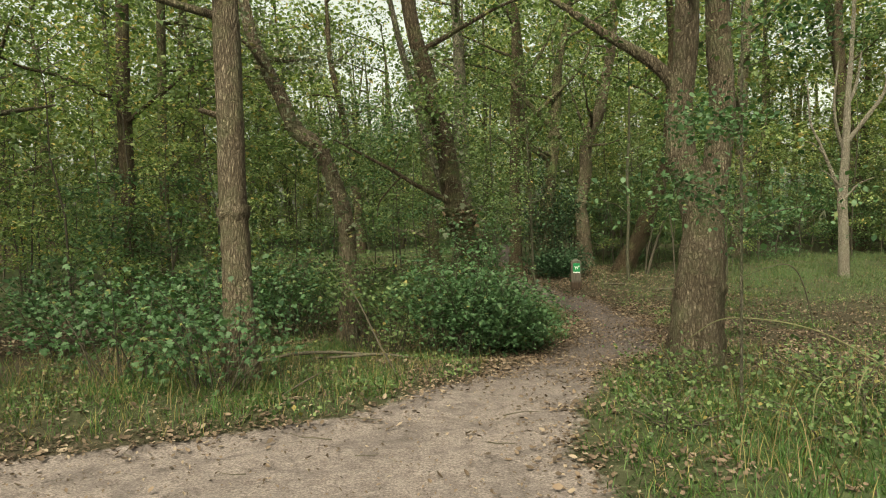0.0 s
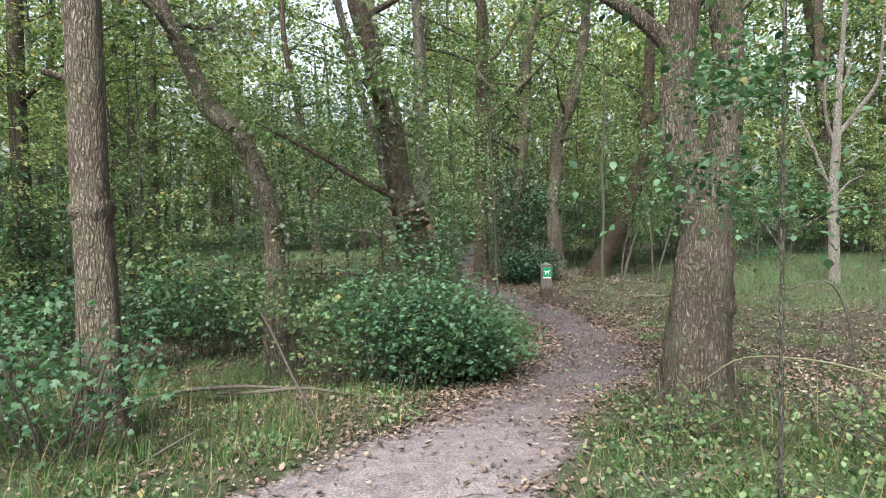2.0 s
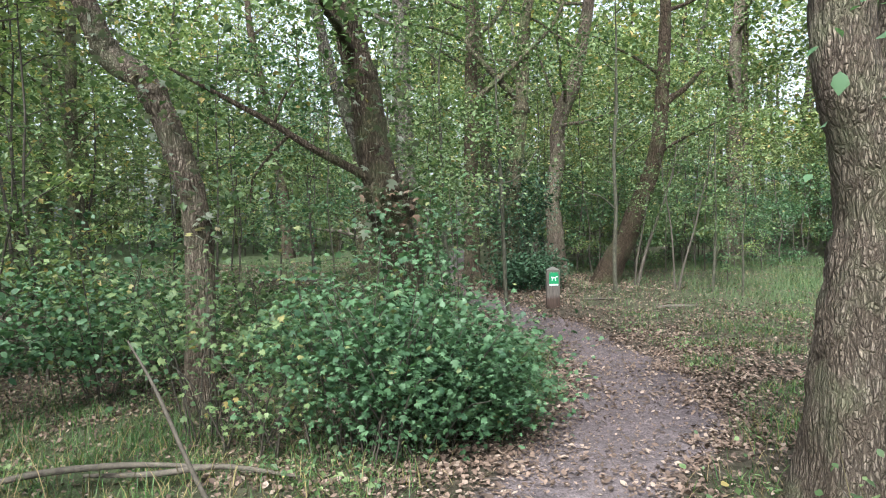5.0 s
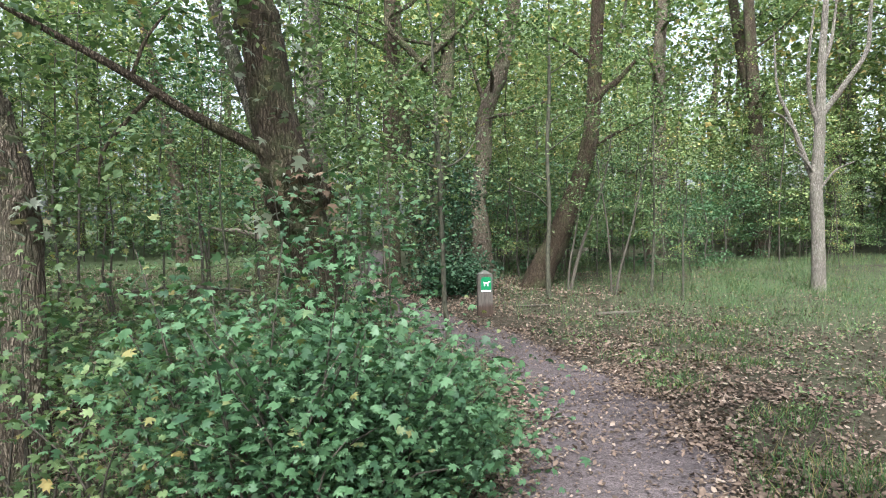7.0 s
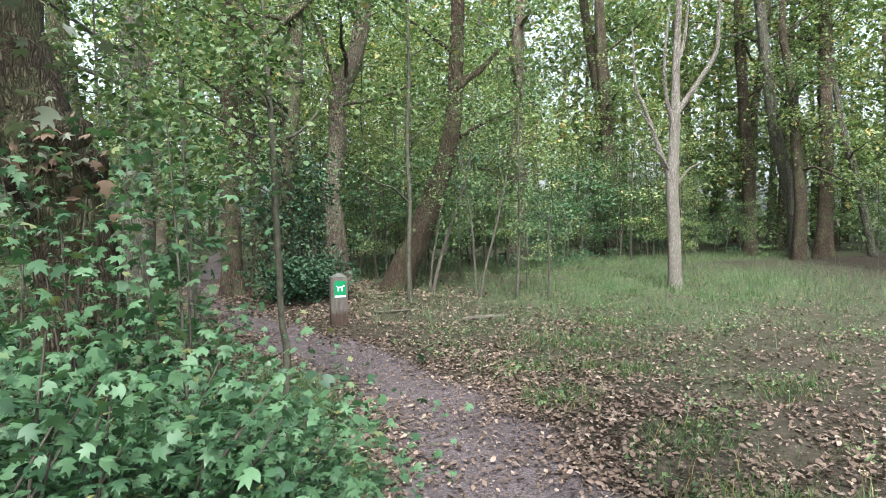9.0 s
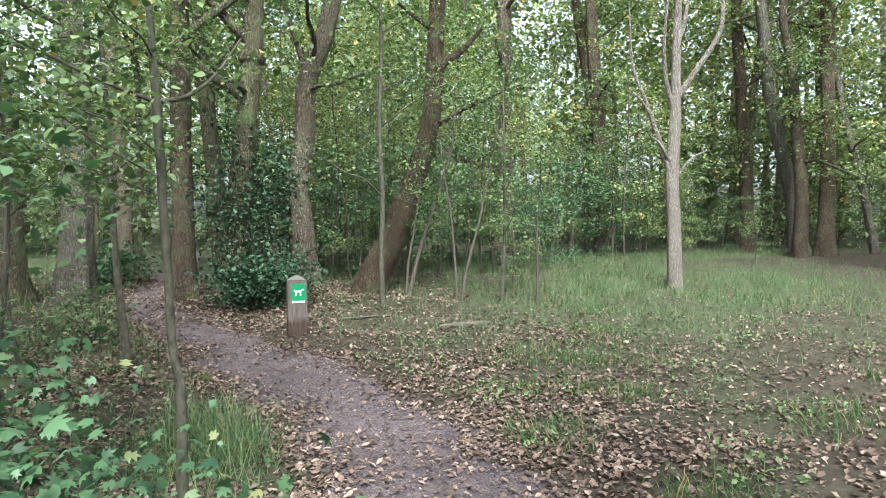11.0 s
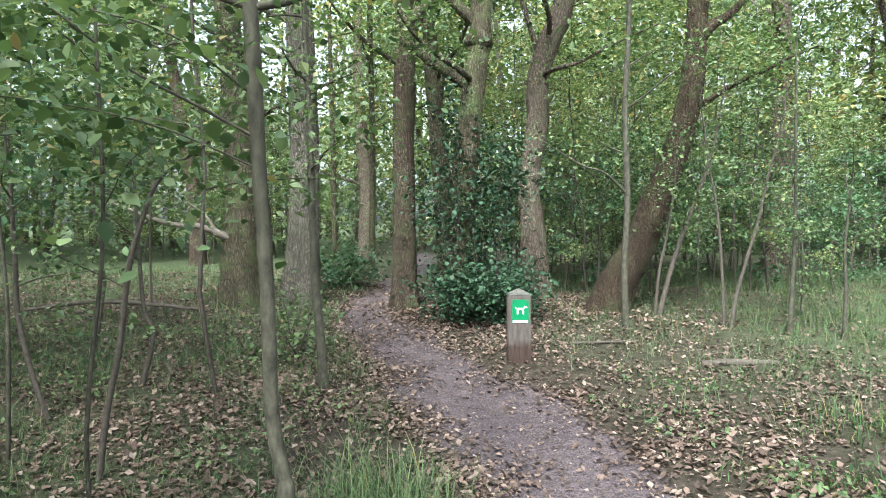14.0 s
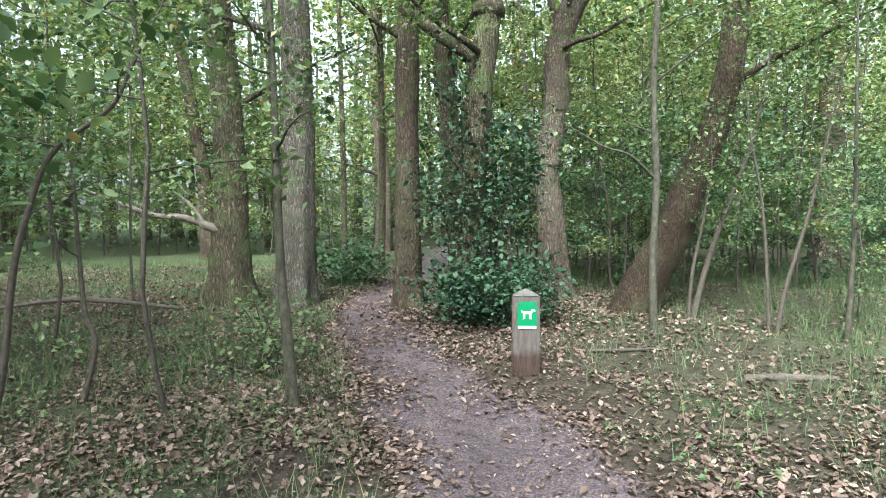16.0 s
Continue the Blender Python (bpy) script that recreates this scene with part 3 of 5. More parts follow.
def bush(name, label, centre, radii, count, size, mat, seed, shape=LOBED, stems=14, group="", pick=0, bare=0.0):
    """A leafy shrub: many thin stems from one foot, leaves in sprays on their outer part; bare: no leaves below this height."""
    rng = np.random.default_rng(seed)
    x, y = centre
    z = gz(x, y)
    ob = thing(name, x, y, z, label=label, category="bush", group=group)
    pl = []
    for k in range(stems):
        az = 6.283 * k / stems + rng.normal(0, 0.4)
        far = rng.uniform(0.25, 1.0) ** 0.6
        tip = np.array([math.cos(az) * radii[0] * far, math.sin(az) * radii[1] * far, radii[2] * rng.uniform(0.45, 1.05) * (1.15 - 0.5 * far * far)])
        root = np.array([tip[0] * 0.25 + rng.normal(0, 0.1), tip[1] * 0.25 + rng.normal(0, 0.1), -0.05])
        mid = root * 0.5 + tip * 0.5 + np.array([0, 0, 0.12 * radii[2]])
        q = smooth_line([root, mid, tip], 5)
        under(ob, "stem", joined([tube([root, mid, tip], [0.008, 0.006, 0.003], 5, 3, 0, seed + k)], TWIG, "stem"))
        pl.append(spray_points(q, count // stems, 0.24, rng, 0.15, 0.6))
    pts = np.vstack(pl)
    pts = pts[pts[:, 2] > bare]
    pts[:, 2] = np.maximum(pts[:, 2], 0.04)
    if pick:
        near = np.argsort(pts[:, 1] - pts[:, 0])[:pick * 2][::2]
        leaf_parts(ob, pts[near], size, mat, rng, shape)
        pts = np.delete(pts, near, 0)
    foliage = under(ob, "foliage", leaves(pts, size, mat, rng, shape))
    if pick:
        tagged(foliage, kind="stuff")
    return ob


# the trees that stand beside the path
measured_tree("oak_tree", "straight grey-brown oak with knots and a ring of swollen bark",
              [(-2.16, 6.85, -0.2), (-2.17, 6.9, 0.5), (-2.18, 6.92, 1.14), (-2.20, 6.92, 1.7), (-2.20, 6.92, 2.48), (-2.22, 6.95, 3.47)],
              [0.175, 0.155, 0.145, 0.14, 0.135], BARK, crown=(GREEN, 2200, 0.10, 2.2, 3.6), seed=11,
              burls=[(1.80, 0.18)], stubs=[(2.75, 2.9, 0.35, 0.035), (1.55, 3.9, 0.09, 0.045), (2.9, 5.6, 0.07, 0.05)])
measured_tree("crooked_tree", "crooked leaning tree with swollen joints and flaking bark",
              [(-1.5, 10.2, -0.42), (-1.49, 10.24, 0.8), (-1.51, 10.26, 1.42), (-1.64, 10.28, 1.96), (-1.92, 10.3, 2.63), (-2.28, 10.35, 2.94), (-2.54, 10.4, 3.53), (-2.81, 10.45, 4.07), (-2.99, 10.5, 4.54)],
              [0.135, 0.125, 0.12, 0.115, 0.108, 0.098, 0.09], BARK, crown=(PALE, 3600, 0.065, 1.6, 3.2), tufts=[(PALE, 190, 0.075, 1.2, 4.0)], seed=12, rough=0.10,
              burls=[(2.42, 0.16), (2.95, 0.2), (3.4, 0.2)])
measured_tree("burred_oak_tree", "old oak with a bulging burr and a long bare branch",
              [(0.42, 10.35, -0.42), (0.4, 10.34, 0.76), (0.31, 10.34, 1.39), (0.14, 10.34, 2.03), (0.07, 10.35, 2.59), (-0.09, 10.4, 3.22), (-0.26, 10.45, 3.94), (-0.43, 10.5, 4.58)],
              [0.215, 0.19, 0.18, 0.16, 0.15, 0.135, 0.12], BARK_BROWN,
              limbs=[([(0.06, 10.3, 1.8), (-0.42, 10.2, 2.05), (-0.77, 10.1, 2.27), (-1.23, 10.0, 2.52), (-1.6, 9.9, 2.72)], [0.045, 0.036, 0.03, 0.022, 0.012]),
                     ([(-0.62, 10.13, 2.17), (-0.8, 10.2, 2.0), (-0.98, 10.25, 1.78), (-1.02, 10.27, 1.55)], [0.018, 0.014, 0.008]),
                     ([(-0.75, 10.1, 2.26), (-0.66, 10.1, 2.5), (-0.5, 10.1, 2.72)], [0.016, 0.012, 0.006]),
                     ([(0.05, 10.42, 1.9), (-0.15, 10.7, 2.5), (-0.33, 10.8, 3.06), (-0.5, 10.85, 3.8), (-0.68, 10.9, 4.5), (-1.0, 11.0, 6.0)], [0.06, 0.058, 0.056, 0.053, 0.05, 0.035], BARK_GREY)],
              crown=(GREEN, 5200, 0.06, 2.1, 2.9), tufts=[(PALE, 70, 0.085, 1.2, 1.75), (LITTER, 60, 0.075, 1.15, 1.7), (PALE, 220, 0.07, 1.9, 4.2)], seed=13, rough=0.09, burls=[(1.82, 0.30), (1.98, 0.22), (3.1, 0.06)])
measured_tree("forked_oak_tree", "massive oak forking into two furrowed stems, moss at its foot",
              [(2.81, 7.28, -0.3), (2.85, 7.30, 0.43), (2.90, 7.30, 1.0), (2.90, 7.30, 1.42), (2.78, 7.26, 1.84), (2.65, 7.23, 2.14), (2.62, 7.24, 2.61), (2.66, 7.26, 3.07), (2.70, 7.28, 3.48)],
              [0.275, 0.255, 0.235, 0.20, 0.165, 0.14, 0.132, 0.13], BARK,
              limbs=[([(2.95, 7.36, 1.15), (3.03, 7.40, 1.65), (3.13, 7.44, 2.22), (3.18, 7.46, 2.64), (3.18, 7.49, 3.12), (3.15, 7.51, 3.6), (3.08, 7.58, 6.0)], [0.15, 0.155, 0.15, 0.145, 0.14, 0.135, 0.1]),
                     ([(2.63, 7.26, 2.86), (2.45, 7.28, 3.1), (2.20, 7.30, 3.3), (1.88, 7.33, 3.5), (1.23, 7.38, 3.95)], [0.08, 0.068, 0.06, 0.05, 0.03])],
              crown=(GREEN, 4200, 0.062, 2.0, 3.5), seed=14, sides=26, rough=0.08, flare=0.5, burls=[(0.95, 0.08)], stubs=[(2.4, 3.6, 0.12, 0.045)])
measured_tree("leaning_tree", "thick brown tree leaning over from its mossy foot",
              [(4.85, 18.1, -0.16), (5.16, 18.12, 0.36), (5.47, 18.15, 0.89), (5.69, 18.17, 1.47), (5.92, 18.2, 1.97), (6.12, 18.23, 2.55), (6.26, 18.26, 3.19), (6.32, 18.29, 3.84), (6.36, 18.3, 4.6)],
              [0.26, 0.24, 0.215, 0.195, 0.18, 0.165, 0.155, 0.14], BARK_RUST,
              limbs=[([(6.22, 18.28, 3.6), (6.5, 18.2, 3.95), (6.8, 18.2, 4.15), (7.2, 18.1, 4.6)], [0.09, 0.075, 0.06, 0.03])],
              crown=(GREEN, 3400, 0.07, 2.6, 2.8), seed=15, flare=0.4, stubs=[(1.05, 5.0, 0.08, 0.05)])
measured_tree("bent_tree", "pale grey bent tree behind the holly",
              [(4.2, 19.35, -0.11), (4.15, 19.37, 1.12), (4.1, 19.4, 1.77), (4.25, 19.45, 2.76), (4.26, 19.48, 3.41), (4.43, 19.51, 3.98), (4.7, 19.52, 4.7)],
              [0.21, 0.185, 0.165, 0.18, 0.18, 0.18, 0.17], BARK,
              limbs=[([(4.33, 19.5, 3.7), (4.2, 19.5, 4.1), (4.0, 19.5, 4.7), (3.7, 19.6, 5.6)], [0.05, 0.045, 0.035, 0.02])],
              crown=(GREEN, 3200, 0.07, 2.4, 2.6), seed=16, burls=[(2.0, 0.12)])
measured_tree("ivy_grown_tree", "dark tree wrapped in holly and ivy, with a burr high up",
              [(2.89, 18.05, -0.15), (2.88, 18.1, 0.77), (2.91, 18.14, 1.69), (3.02, 18.19, 2.75), (3.11, 18.22, 3.39), (3.16, 18.24, 3.9)],
              [0.22, 0.19, 0.18, 0.16, 0.155, 0.15], BARK_MOSS,
              limbs=[([(3.05, 18.2, 3.0), (2.3, 18.15, 3.5), (2.09, 18.14, 3.82), (2.97, 18.1, 4.64), (3.86, 18.1, 5.57), (4.4, 18.1, 6.9)], [0.08, 0.075, 0.07, 0.06, 0.05, 0.03]),
                     ([(3.16, 18.24, 3.85), (2.5, 18.2, 4.5), (1.96, 18.2, 5.16), (2.55, 18.2, 5.6), (3.3, 18.2, 7.0)], [0.08, 0.07, 0.06, 0.05, 0.03])],
              crown=(GREEN, 3600, 0.07, 2.4, 2.6), seed=17, burls=[(3.8, 0.3)])
measured_tree("dark_oak_tree", "upright dark brown oak with deeply furrowed bark at the path's edge",
              [(2.1, 18.68, -0.12), (2.09, 18.72, 0.98), (2.09, 18.76, 2.5), (2.12, 18.8, 4.01)], [0.18, 0.165, 0.155, 0.15], BARK_BROWN,
              crown=(LIME, 3200, 0.07, 2.4, 2.8), seed=18, flare=0.7)
measured_tree("furrowed_tree", "thick upright tree with long grey-brown furrows",
              [(0.53, 18.84, -0.12), (0.6, 18.87, 0.99), (0.63, 18.9, 2.52), (0.58, 18.95, 4.06)], [0.225, 0.21, 0.205, 0.195], BARK_GREY,
              crown=(GREEN, 3200, 0.07, 2.6, 2.9), seed=19, sides=22)
measured_tree("broken_tree", "mossy tree with a torn-off bleached branch hanging aside",
              [(-0.33, 18.97, -0.13), (-0.35, 19.0, 0.68), (-0.33, 19.03, 1.38), (-0.36, 19.06, 2.55), (-0.43, 19.1, 3.48), (-0.5, 19.15, 4.1)], [0.25, 0.23, 0.20, 0.19, 0.18], BARK_MOSS,
              limbs=[([(-0.34, 19.0, 0.84), (-0.55, 18.84, 0.97), (-0.89, 18.78, 1.11), (-1.27, 18.75, 1.14), (-1.72, 18.72, 1.31), (-2.17, 18.7, 1.5)], [0.075, 0.062, 0.046, 0.038, 0.03, 0.012], TORN),
                     ([(-0.62, 18.8, 1.0), (-0.8, 18.85, 1.25), (-1.05, 18.9, 1.45)], [0.035, 0.025, 0.012], TORN)],
              crown=(GREEN, 3200, 0.07, 2.4, 2.6), seed=20)
measured_tree("bleached_tree", "slender dead pale tree with forked bare branches in the clearing",
              [(9.84, 16.00, 0.05), (9.83, 16.05, 1.07), (9.82, 16.09, 1.82), (9.89, 16.11, 2.88), (9.95, 16.15, 4.26), (10.03, 16.17, 5.33)], [0.125, 0.115, 0.11, 0.095, 0.07, 0.05], BARK_PALE,
              limbs=[([(9.80, 16.10, 1.87), (9.57, 16.19, 2.56), (9.35, 16.28, 3.20), (9.16, 16.36, 3.74), (9.07, 16.36, 4.78)], [0.055, 0.045, 0.035, 0.025, 0.012]),
                     ([(9.90, 16.11, 3.16), (10.34, 15.95, 3.83), (10.64, 15.84, 4.36), (10.70, 15.84, 4.95), (10.69, 15.77, 5.80)], [0.06, 0.05, 0.04, 0.035, 0.015]),
                     ([(9.80, 16.02, 1.76), (10.09, 15.94, 2.14), (10.43, 15.85, 2.31)], [0.03, 0.02, 0.01]),
                     ([(9.81, 16.11, 2.05), (9.45, 16.02, 2.39), (9.24, 16.02, 2.52)], [0.03, 0.02, 0.01]),
                     ([(9.89, 16.11, 2.90), (9.67, 16.11, 3.50), (9.54, 16.02, 4.18), (9.58, 15.94, 5.12)], [0.05, 0.04, 0.03, 0.015]),
                     ([(9.95, 16.15, 4.10), (10.18, 16.19, 4.61), (10.30, 16.19, 5.46)], [0.045, 0.035, 0.015]),
                     ([(9.45, 16.23, 2.90), (9.15, 16.19, 3.16), (8.81, 16.11, 3.25)], [0.025, 0.018, 0.008])],
              seed=21, rough=0.05, flare=0.3)
for k, (p, r, b, lab) in enumerate((
        ([(15.4, 24.7, -0.1), (15.35, 24.7, 1.3), (15.25, 24.8, 3.4), (15.0, 24.9, 7.2)], [0.28, 0.24, 0.22, 0.18], BARK_BROWN, "dark tree with a black foot at the clearing's edge"),
        ([(18.9, 22.0, -0.1), (18.9, 22.2, 3.0), (18.7, 22.4, 7.0)], [0.22, 0.19, 0.17], BARK_BROWN, "thick dark tree behind the clearing"),
        ([(19.1, 20.4, -0.1), (18.9, 20.6, 2.0), (18.4, 20.8, 4.0), (18.0, 21.0, 7.4)], [0.22, 0.19, 0.175, 0.15], BARK_GREY, "grey tree leaning a little beside the clearing"),
        ([(19.5, 19.9, -0.1), (19.7, 20.0, 3.0), (19.8, 20.2, 7.0)], [0.20, 0.185, 0.165], BARK_BROWN, "straight brown tree beside the clearing"),
        ([(-5.95, 12.5, -0.4), (-6.0, 12.56, 1.9), (-6.07, 12.67, 3.81), (-6.08, 12.75, 5.2)], [0.15, 0.13, 0.12], BARK_BROWN, "brown upright tree deep in the thicket"),
        ([(-6.6, 15.6, -0.3), (-6.63, 15.7, 3.0), (-6.63, 15.84, 6.2)], [0.12, 0.11, 0.1], BARK_MOSS, "slim mossy tree deep in the thicket"),
        ([(-5.0, 15.5, -0.3), (-5.06, 15.53, 2.1), (-5.06, 15.65, 4.6)], [0.12, 0.1, 0.09], BARK_MOSS, "thin dark tree deep in the thicket"),
        ([(0.65, 24.0, -0.1), (0.63, 24.1, 2.3), (0.57, 24.2, 5.7)], [0.06, 0.055, 0.045], BARK_MOSS, "thin tree seen along the path"),
        ([(17.0, 26.5, 0.0), (16.65, 26.7, 4.0), (15.9, 27.0, 9.0)], [0.22, 0.2, 0.17], BARK_BROWN, "thick forked brown tree far behind the clearing"),
        ([(1.5, 22.6, -0.1), (1.55, 22.6, 2.5), (1.5, 22.6, 6.0)], [0.07, 0.065, 0.055], BARK_MOSS, "slim mossy tree beside the path"))):
    measured_tree("tree", lab, p, r, b, crown=(LIME if k % 2 else GREEN, 3200, 0.09, 2.8, 2.6), seed=30 + k, sides=14)

# thin young trees close to the path
measured_tree("young_tree", "slender grey-green young tree forking overhead, with round leaves",
              [(1.53, 10.95, -0.45), (1.54, 10.93, 0.28), (1.53, 10.93, 0.42), (1.505, 10.92, 0.6), (1.495, 10.92, 0.97), (1.48, 10.91, 1.3), (1.475, 10.9, 1.5), (1.465, 10.9, 1.74), (1.45, 10.92, 2.1), (1.43, 10.95, 2.6)],
              [0.034, 0.026, 0.022, 0.021, 0.021, 0.021, 0.023, 0.018, 0.012], BARK_SAPLING,
              limbs=[([(1.465, 10.9, 1.74), (1.28, 10.88, 1.80), (1.0, 10.85, 1.92), (0.7, 10.8, 2.05)], [0.012, 0.009, 0.006, 0.003]),
                     ([(1.465, 10.9, 1.74), (1.6, 10.92, 1.78), (1.74, 10.95, 1.9), (1.87, 11.0, 2.1)], [0.013, 0.01, 0.008, 0.005]),
                     ([(1.475, 10.93, 1.3), (1.2, 11.0, 1.42), (0.9, 11.1, 1.5), (0.6, 11.2, 1.55)], [0.0035, 0.0028, 0.002]),
                     ([(1.47, 10.93, 1.5), (1.3, 10.75, 1.62), (1.1, 10.75, 1.68)], [0.0035, 0.0028, 0.002])],
              crown=(GREEN, 3300, 0.035, 0.9, 1.55), shape=OVAL, seed=41, sides=10, rough=0.03, flare=0.2, category="young tree", top=1.2, pick=280)
measured_tree("young_tree", "thin pale young tree with lichen at the path's edge",
              [(1.28, 14.85, -0.33), (1.24, 14.86, 0.15), (1.2, 14.87, 0.62), (1.18, 14.88, 1.13), (1.17, 14.9, 1.69), (1.15, 14.92, 2.33), (1.13, 14.95, 2.76)],
              [0.05, 0.04, 0.034, 0.03, 0.028, 0.026], BARK_SAPLING, crown=(GREEN, 1900, 0.05, 1.0, 1.6), top=1.8, seed=42, sides=10, rough=0.03, flare=0.2, category="young tree")
measured_tree("young_tree", "straight thin young tree before the leaning trunk",
              [(4.83, 17.0, -0.2), (4.8, 17.0, 0.53), (4.83, 17.0, 1.46), (4.81, 17.05, 2.54), (4.87, 17.1, 3.55), (4.87, 17.1, 3.99)],
              [0.045, 0.04, 0.036, 0.033, 0.03], BARK_SAPLING, limbs=[([(4.82, 17.0, 1.5), (4.5, 16.9, 1.75), (4.2, 16.9, 1.85), (3.7, 16.9, 2.15)], [0.018, 0.013, 0.01, 0.005])],
              crown=(GREEN, 2300, 0.055, 1.3, 1.7), top=1.8, seed=43, sides=10, rough=0.03, flare=0.2, category="young tree")
measured_tree("young_tree", "pale thin pole of a young tree beside the forked oak",
              [(2.32, 5.05, -0.05), (2.31, 5.05, 1.0), (2.30, 5.05, 2.0), (2.30, 5.05, 3.2)], [0.014, 0.013, 0.012, 0.01], BARK_GREY,
              limbs=[([(2.31, 5.05, 1.35), (2.22, 5.1, 1.5), (2.1, 5.15, 1.62), (2.0, 5.2, 1.7)], [0.006, 0.005, 0.003]),
                     ([(2.31, 5.05, 1.4), (2.5, 4.95, 1.55), (2.75, 4.9, 1.6)], [0.008, 0.006, 0.003])],
              crown=(DEEP, 3600, 0.037, 0.75, 1.5), shape=OVAL, top=0.5, seed=44, sides=8, rough=0.02, flare=0.2, category="young tree")
for k, (p, r) in enumerate((
        ([(0.75, 11.6, -0.42), (0.69, 11.6, 0.3), (0.76, 11.62, 1.1), (0.74, 11.65, 1.9)], [0.011, 0.009, 0.007]),
        ([(-0.55, 13.3, -0.4), (-0.52, 13.3, 0.6), (-0.6, 13.35, 1.5), (-0.58, 13.4, 2.2)], [0.014, 0.012, 0.009]),
        ([(-1.6, 15.0, -0.32), (-1.55, 15.0, 0.8), (-1.6, 15.05, 1.7), (-1.55, 15.1, 2.5)], [0.018, 0.015, 0.012]))):
    measured_tree("young_tree", "slim young hazel spreading dark level sprays of leaves", p, r, BARK_SAPLING,
                  crown=(DEEP if k else GREEN, 2200, 0.046, 1.25 if k else 0.95, 1.4), shape=OVAL, top=1.1, seed=90 + k, sides=8, rough=0.04, flare=0.15, category="young tree")
for k, (p, r) in enumerate((
        ([(0.05, 13.14, -0.42), (0.12, 13.15, -0.01), (0.2, 13.16, 0.39), (0.26, 13.17, 0.86), (0.33, 13.18, 1.13), (0.46, 13.18, 1.43), (0.75, 13.17, 1.65)], [0.022, 0.019, 0.016, 0.011]),
        ([(-0.34, 14.87, -0.32), (-0.20, 14.88, 0.15), (-0.28, 14.9, 0.45), (-0.32, 14.9, 1.2)], [0.026, 0.022, 0.015]),
        ([(-0.63, 14.09, -0.38), (-0.79, 14.11, -0.03), (-0.91, 14.14, 0.47), (-0.93, 14.16, 0.88), (-0.95, 14.17, 1.3)], [0.022, 0.02, 0.016]),
        ([(5.47, 17.58, -0.18), (5.65, 17.6, 0.42), (5.88, 17.61, 1.1), (6.14, 17.61, 1.77), (6.3, 17.6, 2.4)], [0.04, 0.033, 0.028, 0.018]),
        ([(5.44, 17.6, -0.18), (5.5, 17.6, 0.42), (5.6, 17.61, 0.9), (5.7, 17.61, 1.5)], [0.025, 0.02, 0.012]),
        ([(5.95, 16.58, -0.23), (6.06, 16.6, 0.3), (6.3, 16.61, 1.1), (6.43, 16.63, 1.63), (6.6, 16.6, 2.4)], [0.026, 0.022, 0.017, 0.01]),
        ([(5.9, 16.6, -0.23), (5.87, 16.6, 0.4), (5.8, 16.6, 1.2), (5.65, 16.6, 2.0)], [0.022, 0.018, 0.01]),
        ([(6.47, 16.21, -0.25), (6.51, 16.22, 0.4), (6.55, 16.25, 1.2), (6.5, 16.2, 2.6)], [0.03, 0.025, 0.015]),
        ([(6.88, 15.86, -0.27), (6.9, 15.86, 0.3), (6.88, 15.86, 0.9), (6.9, 15.8, 1.5)], [0.024, 0.02, 0.01]))):
    measured_tree("sapling", "crooked thin sapling with few leaves", p, r, BARK_SAPLING if k > 6 else TWIG,
                  crown=(GREEN, 620, 0.045, 0.7, 0.9), top=0.8, seed=50 + k, sides=8, rough=0.05, flare=0.1, category="sapling")

# ---- bushes ----
bush("hawthorn_bush", "dense bluish green thicket with lobed leaves beside the path", (0.95, 9.35), (0.72, 0.72, 0.8), 6600, 0.042, DEEP, 60, stems=38, pick=280)
bush("hawthorn_bush", "bluish green thicket at the oak's foot", (0.42, 8.9), (0.82, 0.68, 1.2), 6000, 0.042, DEEP, 61, stems=32, pick=280)
bush("maple_thicket", "young maples with broad light green leaves", (0.0, 8.85), (0.7, 0.55, 1.6), 2000, 0.048, DEEP, 62, stems=13, pick=250, bare=0.45)
bush("maple_thicket", "young maples with pale broad leaves under the oak", (-1.25, 9.3), (1.1, 0.6, 1.5), 1300, 0.05, GREEN, 63, stems=10, bare=0.75)
bush("maple_thicket", "low sparse maple shoots between the trees", (-0.7, 9.0), (0.75, 0.5, 1.15), 1000, 0.046, GREEN, 83, LOBED, stems=12)
bush("bramble_bush", "bluish green bramble and sapling leaves at the oak's foot", (-2.15, 6.1), (0.8, 0.5, 1.05), 900, 0.052, DEEP, 64, stems=20, pick=240)
bush("bramble_bush", "broad-leaved brambles in the grass", (-3.2, 6.6), (0.95, 0.6, 1.2), 1200, 0.055, DEEP, 65, stems=20)
bush("holly_bush", "dark glossy holly around the ivy-grown tree", (3.05, 17.5), (0.85, 0.55, 0.8), 4600, 0.055, HOLLY, 66, OVAL, stems=30, pick=280)
bush("holly_bush", "tall dark holly climbing the tree", (3.05, 17.98), (0.8, 0.45, 3.1), 4000, 0.06, HOLLY, 67, OVAL, stems=30)
bush("nettle_patch", "low leafy green weeds in the grass verge", (1.75, 4.9), (0.4, 0.6, 0.26), 900, 0.03, GREEN, 68, OVAL, stems=16)
bush("nettle_patch", "low leafy green weeds among the dry grass", (2.9, 4.6), (0.7, 0.8, 0.3), 1500, 0.03, GREEN, 73, OVAL, stems=20)
bush("small_holly_bush", "small dark bush beside the path", (1.0, 21.3), (0.9, 0.7, 0.75), 1500, 0.07, DEEP, 69, OVAL, stems=16)
bush("undergrowth_bush", "leafy undergrowth at the foot of the thin tree", (0.85, 15.9), (0.45, 0.45, 0.7), 600, 0.045, GREEN, 70, OVAL, stems=12)
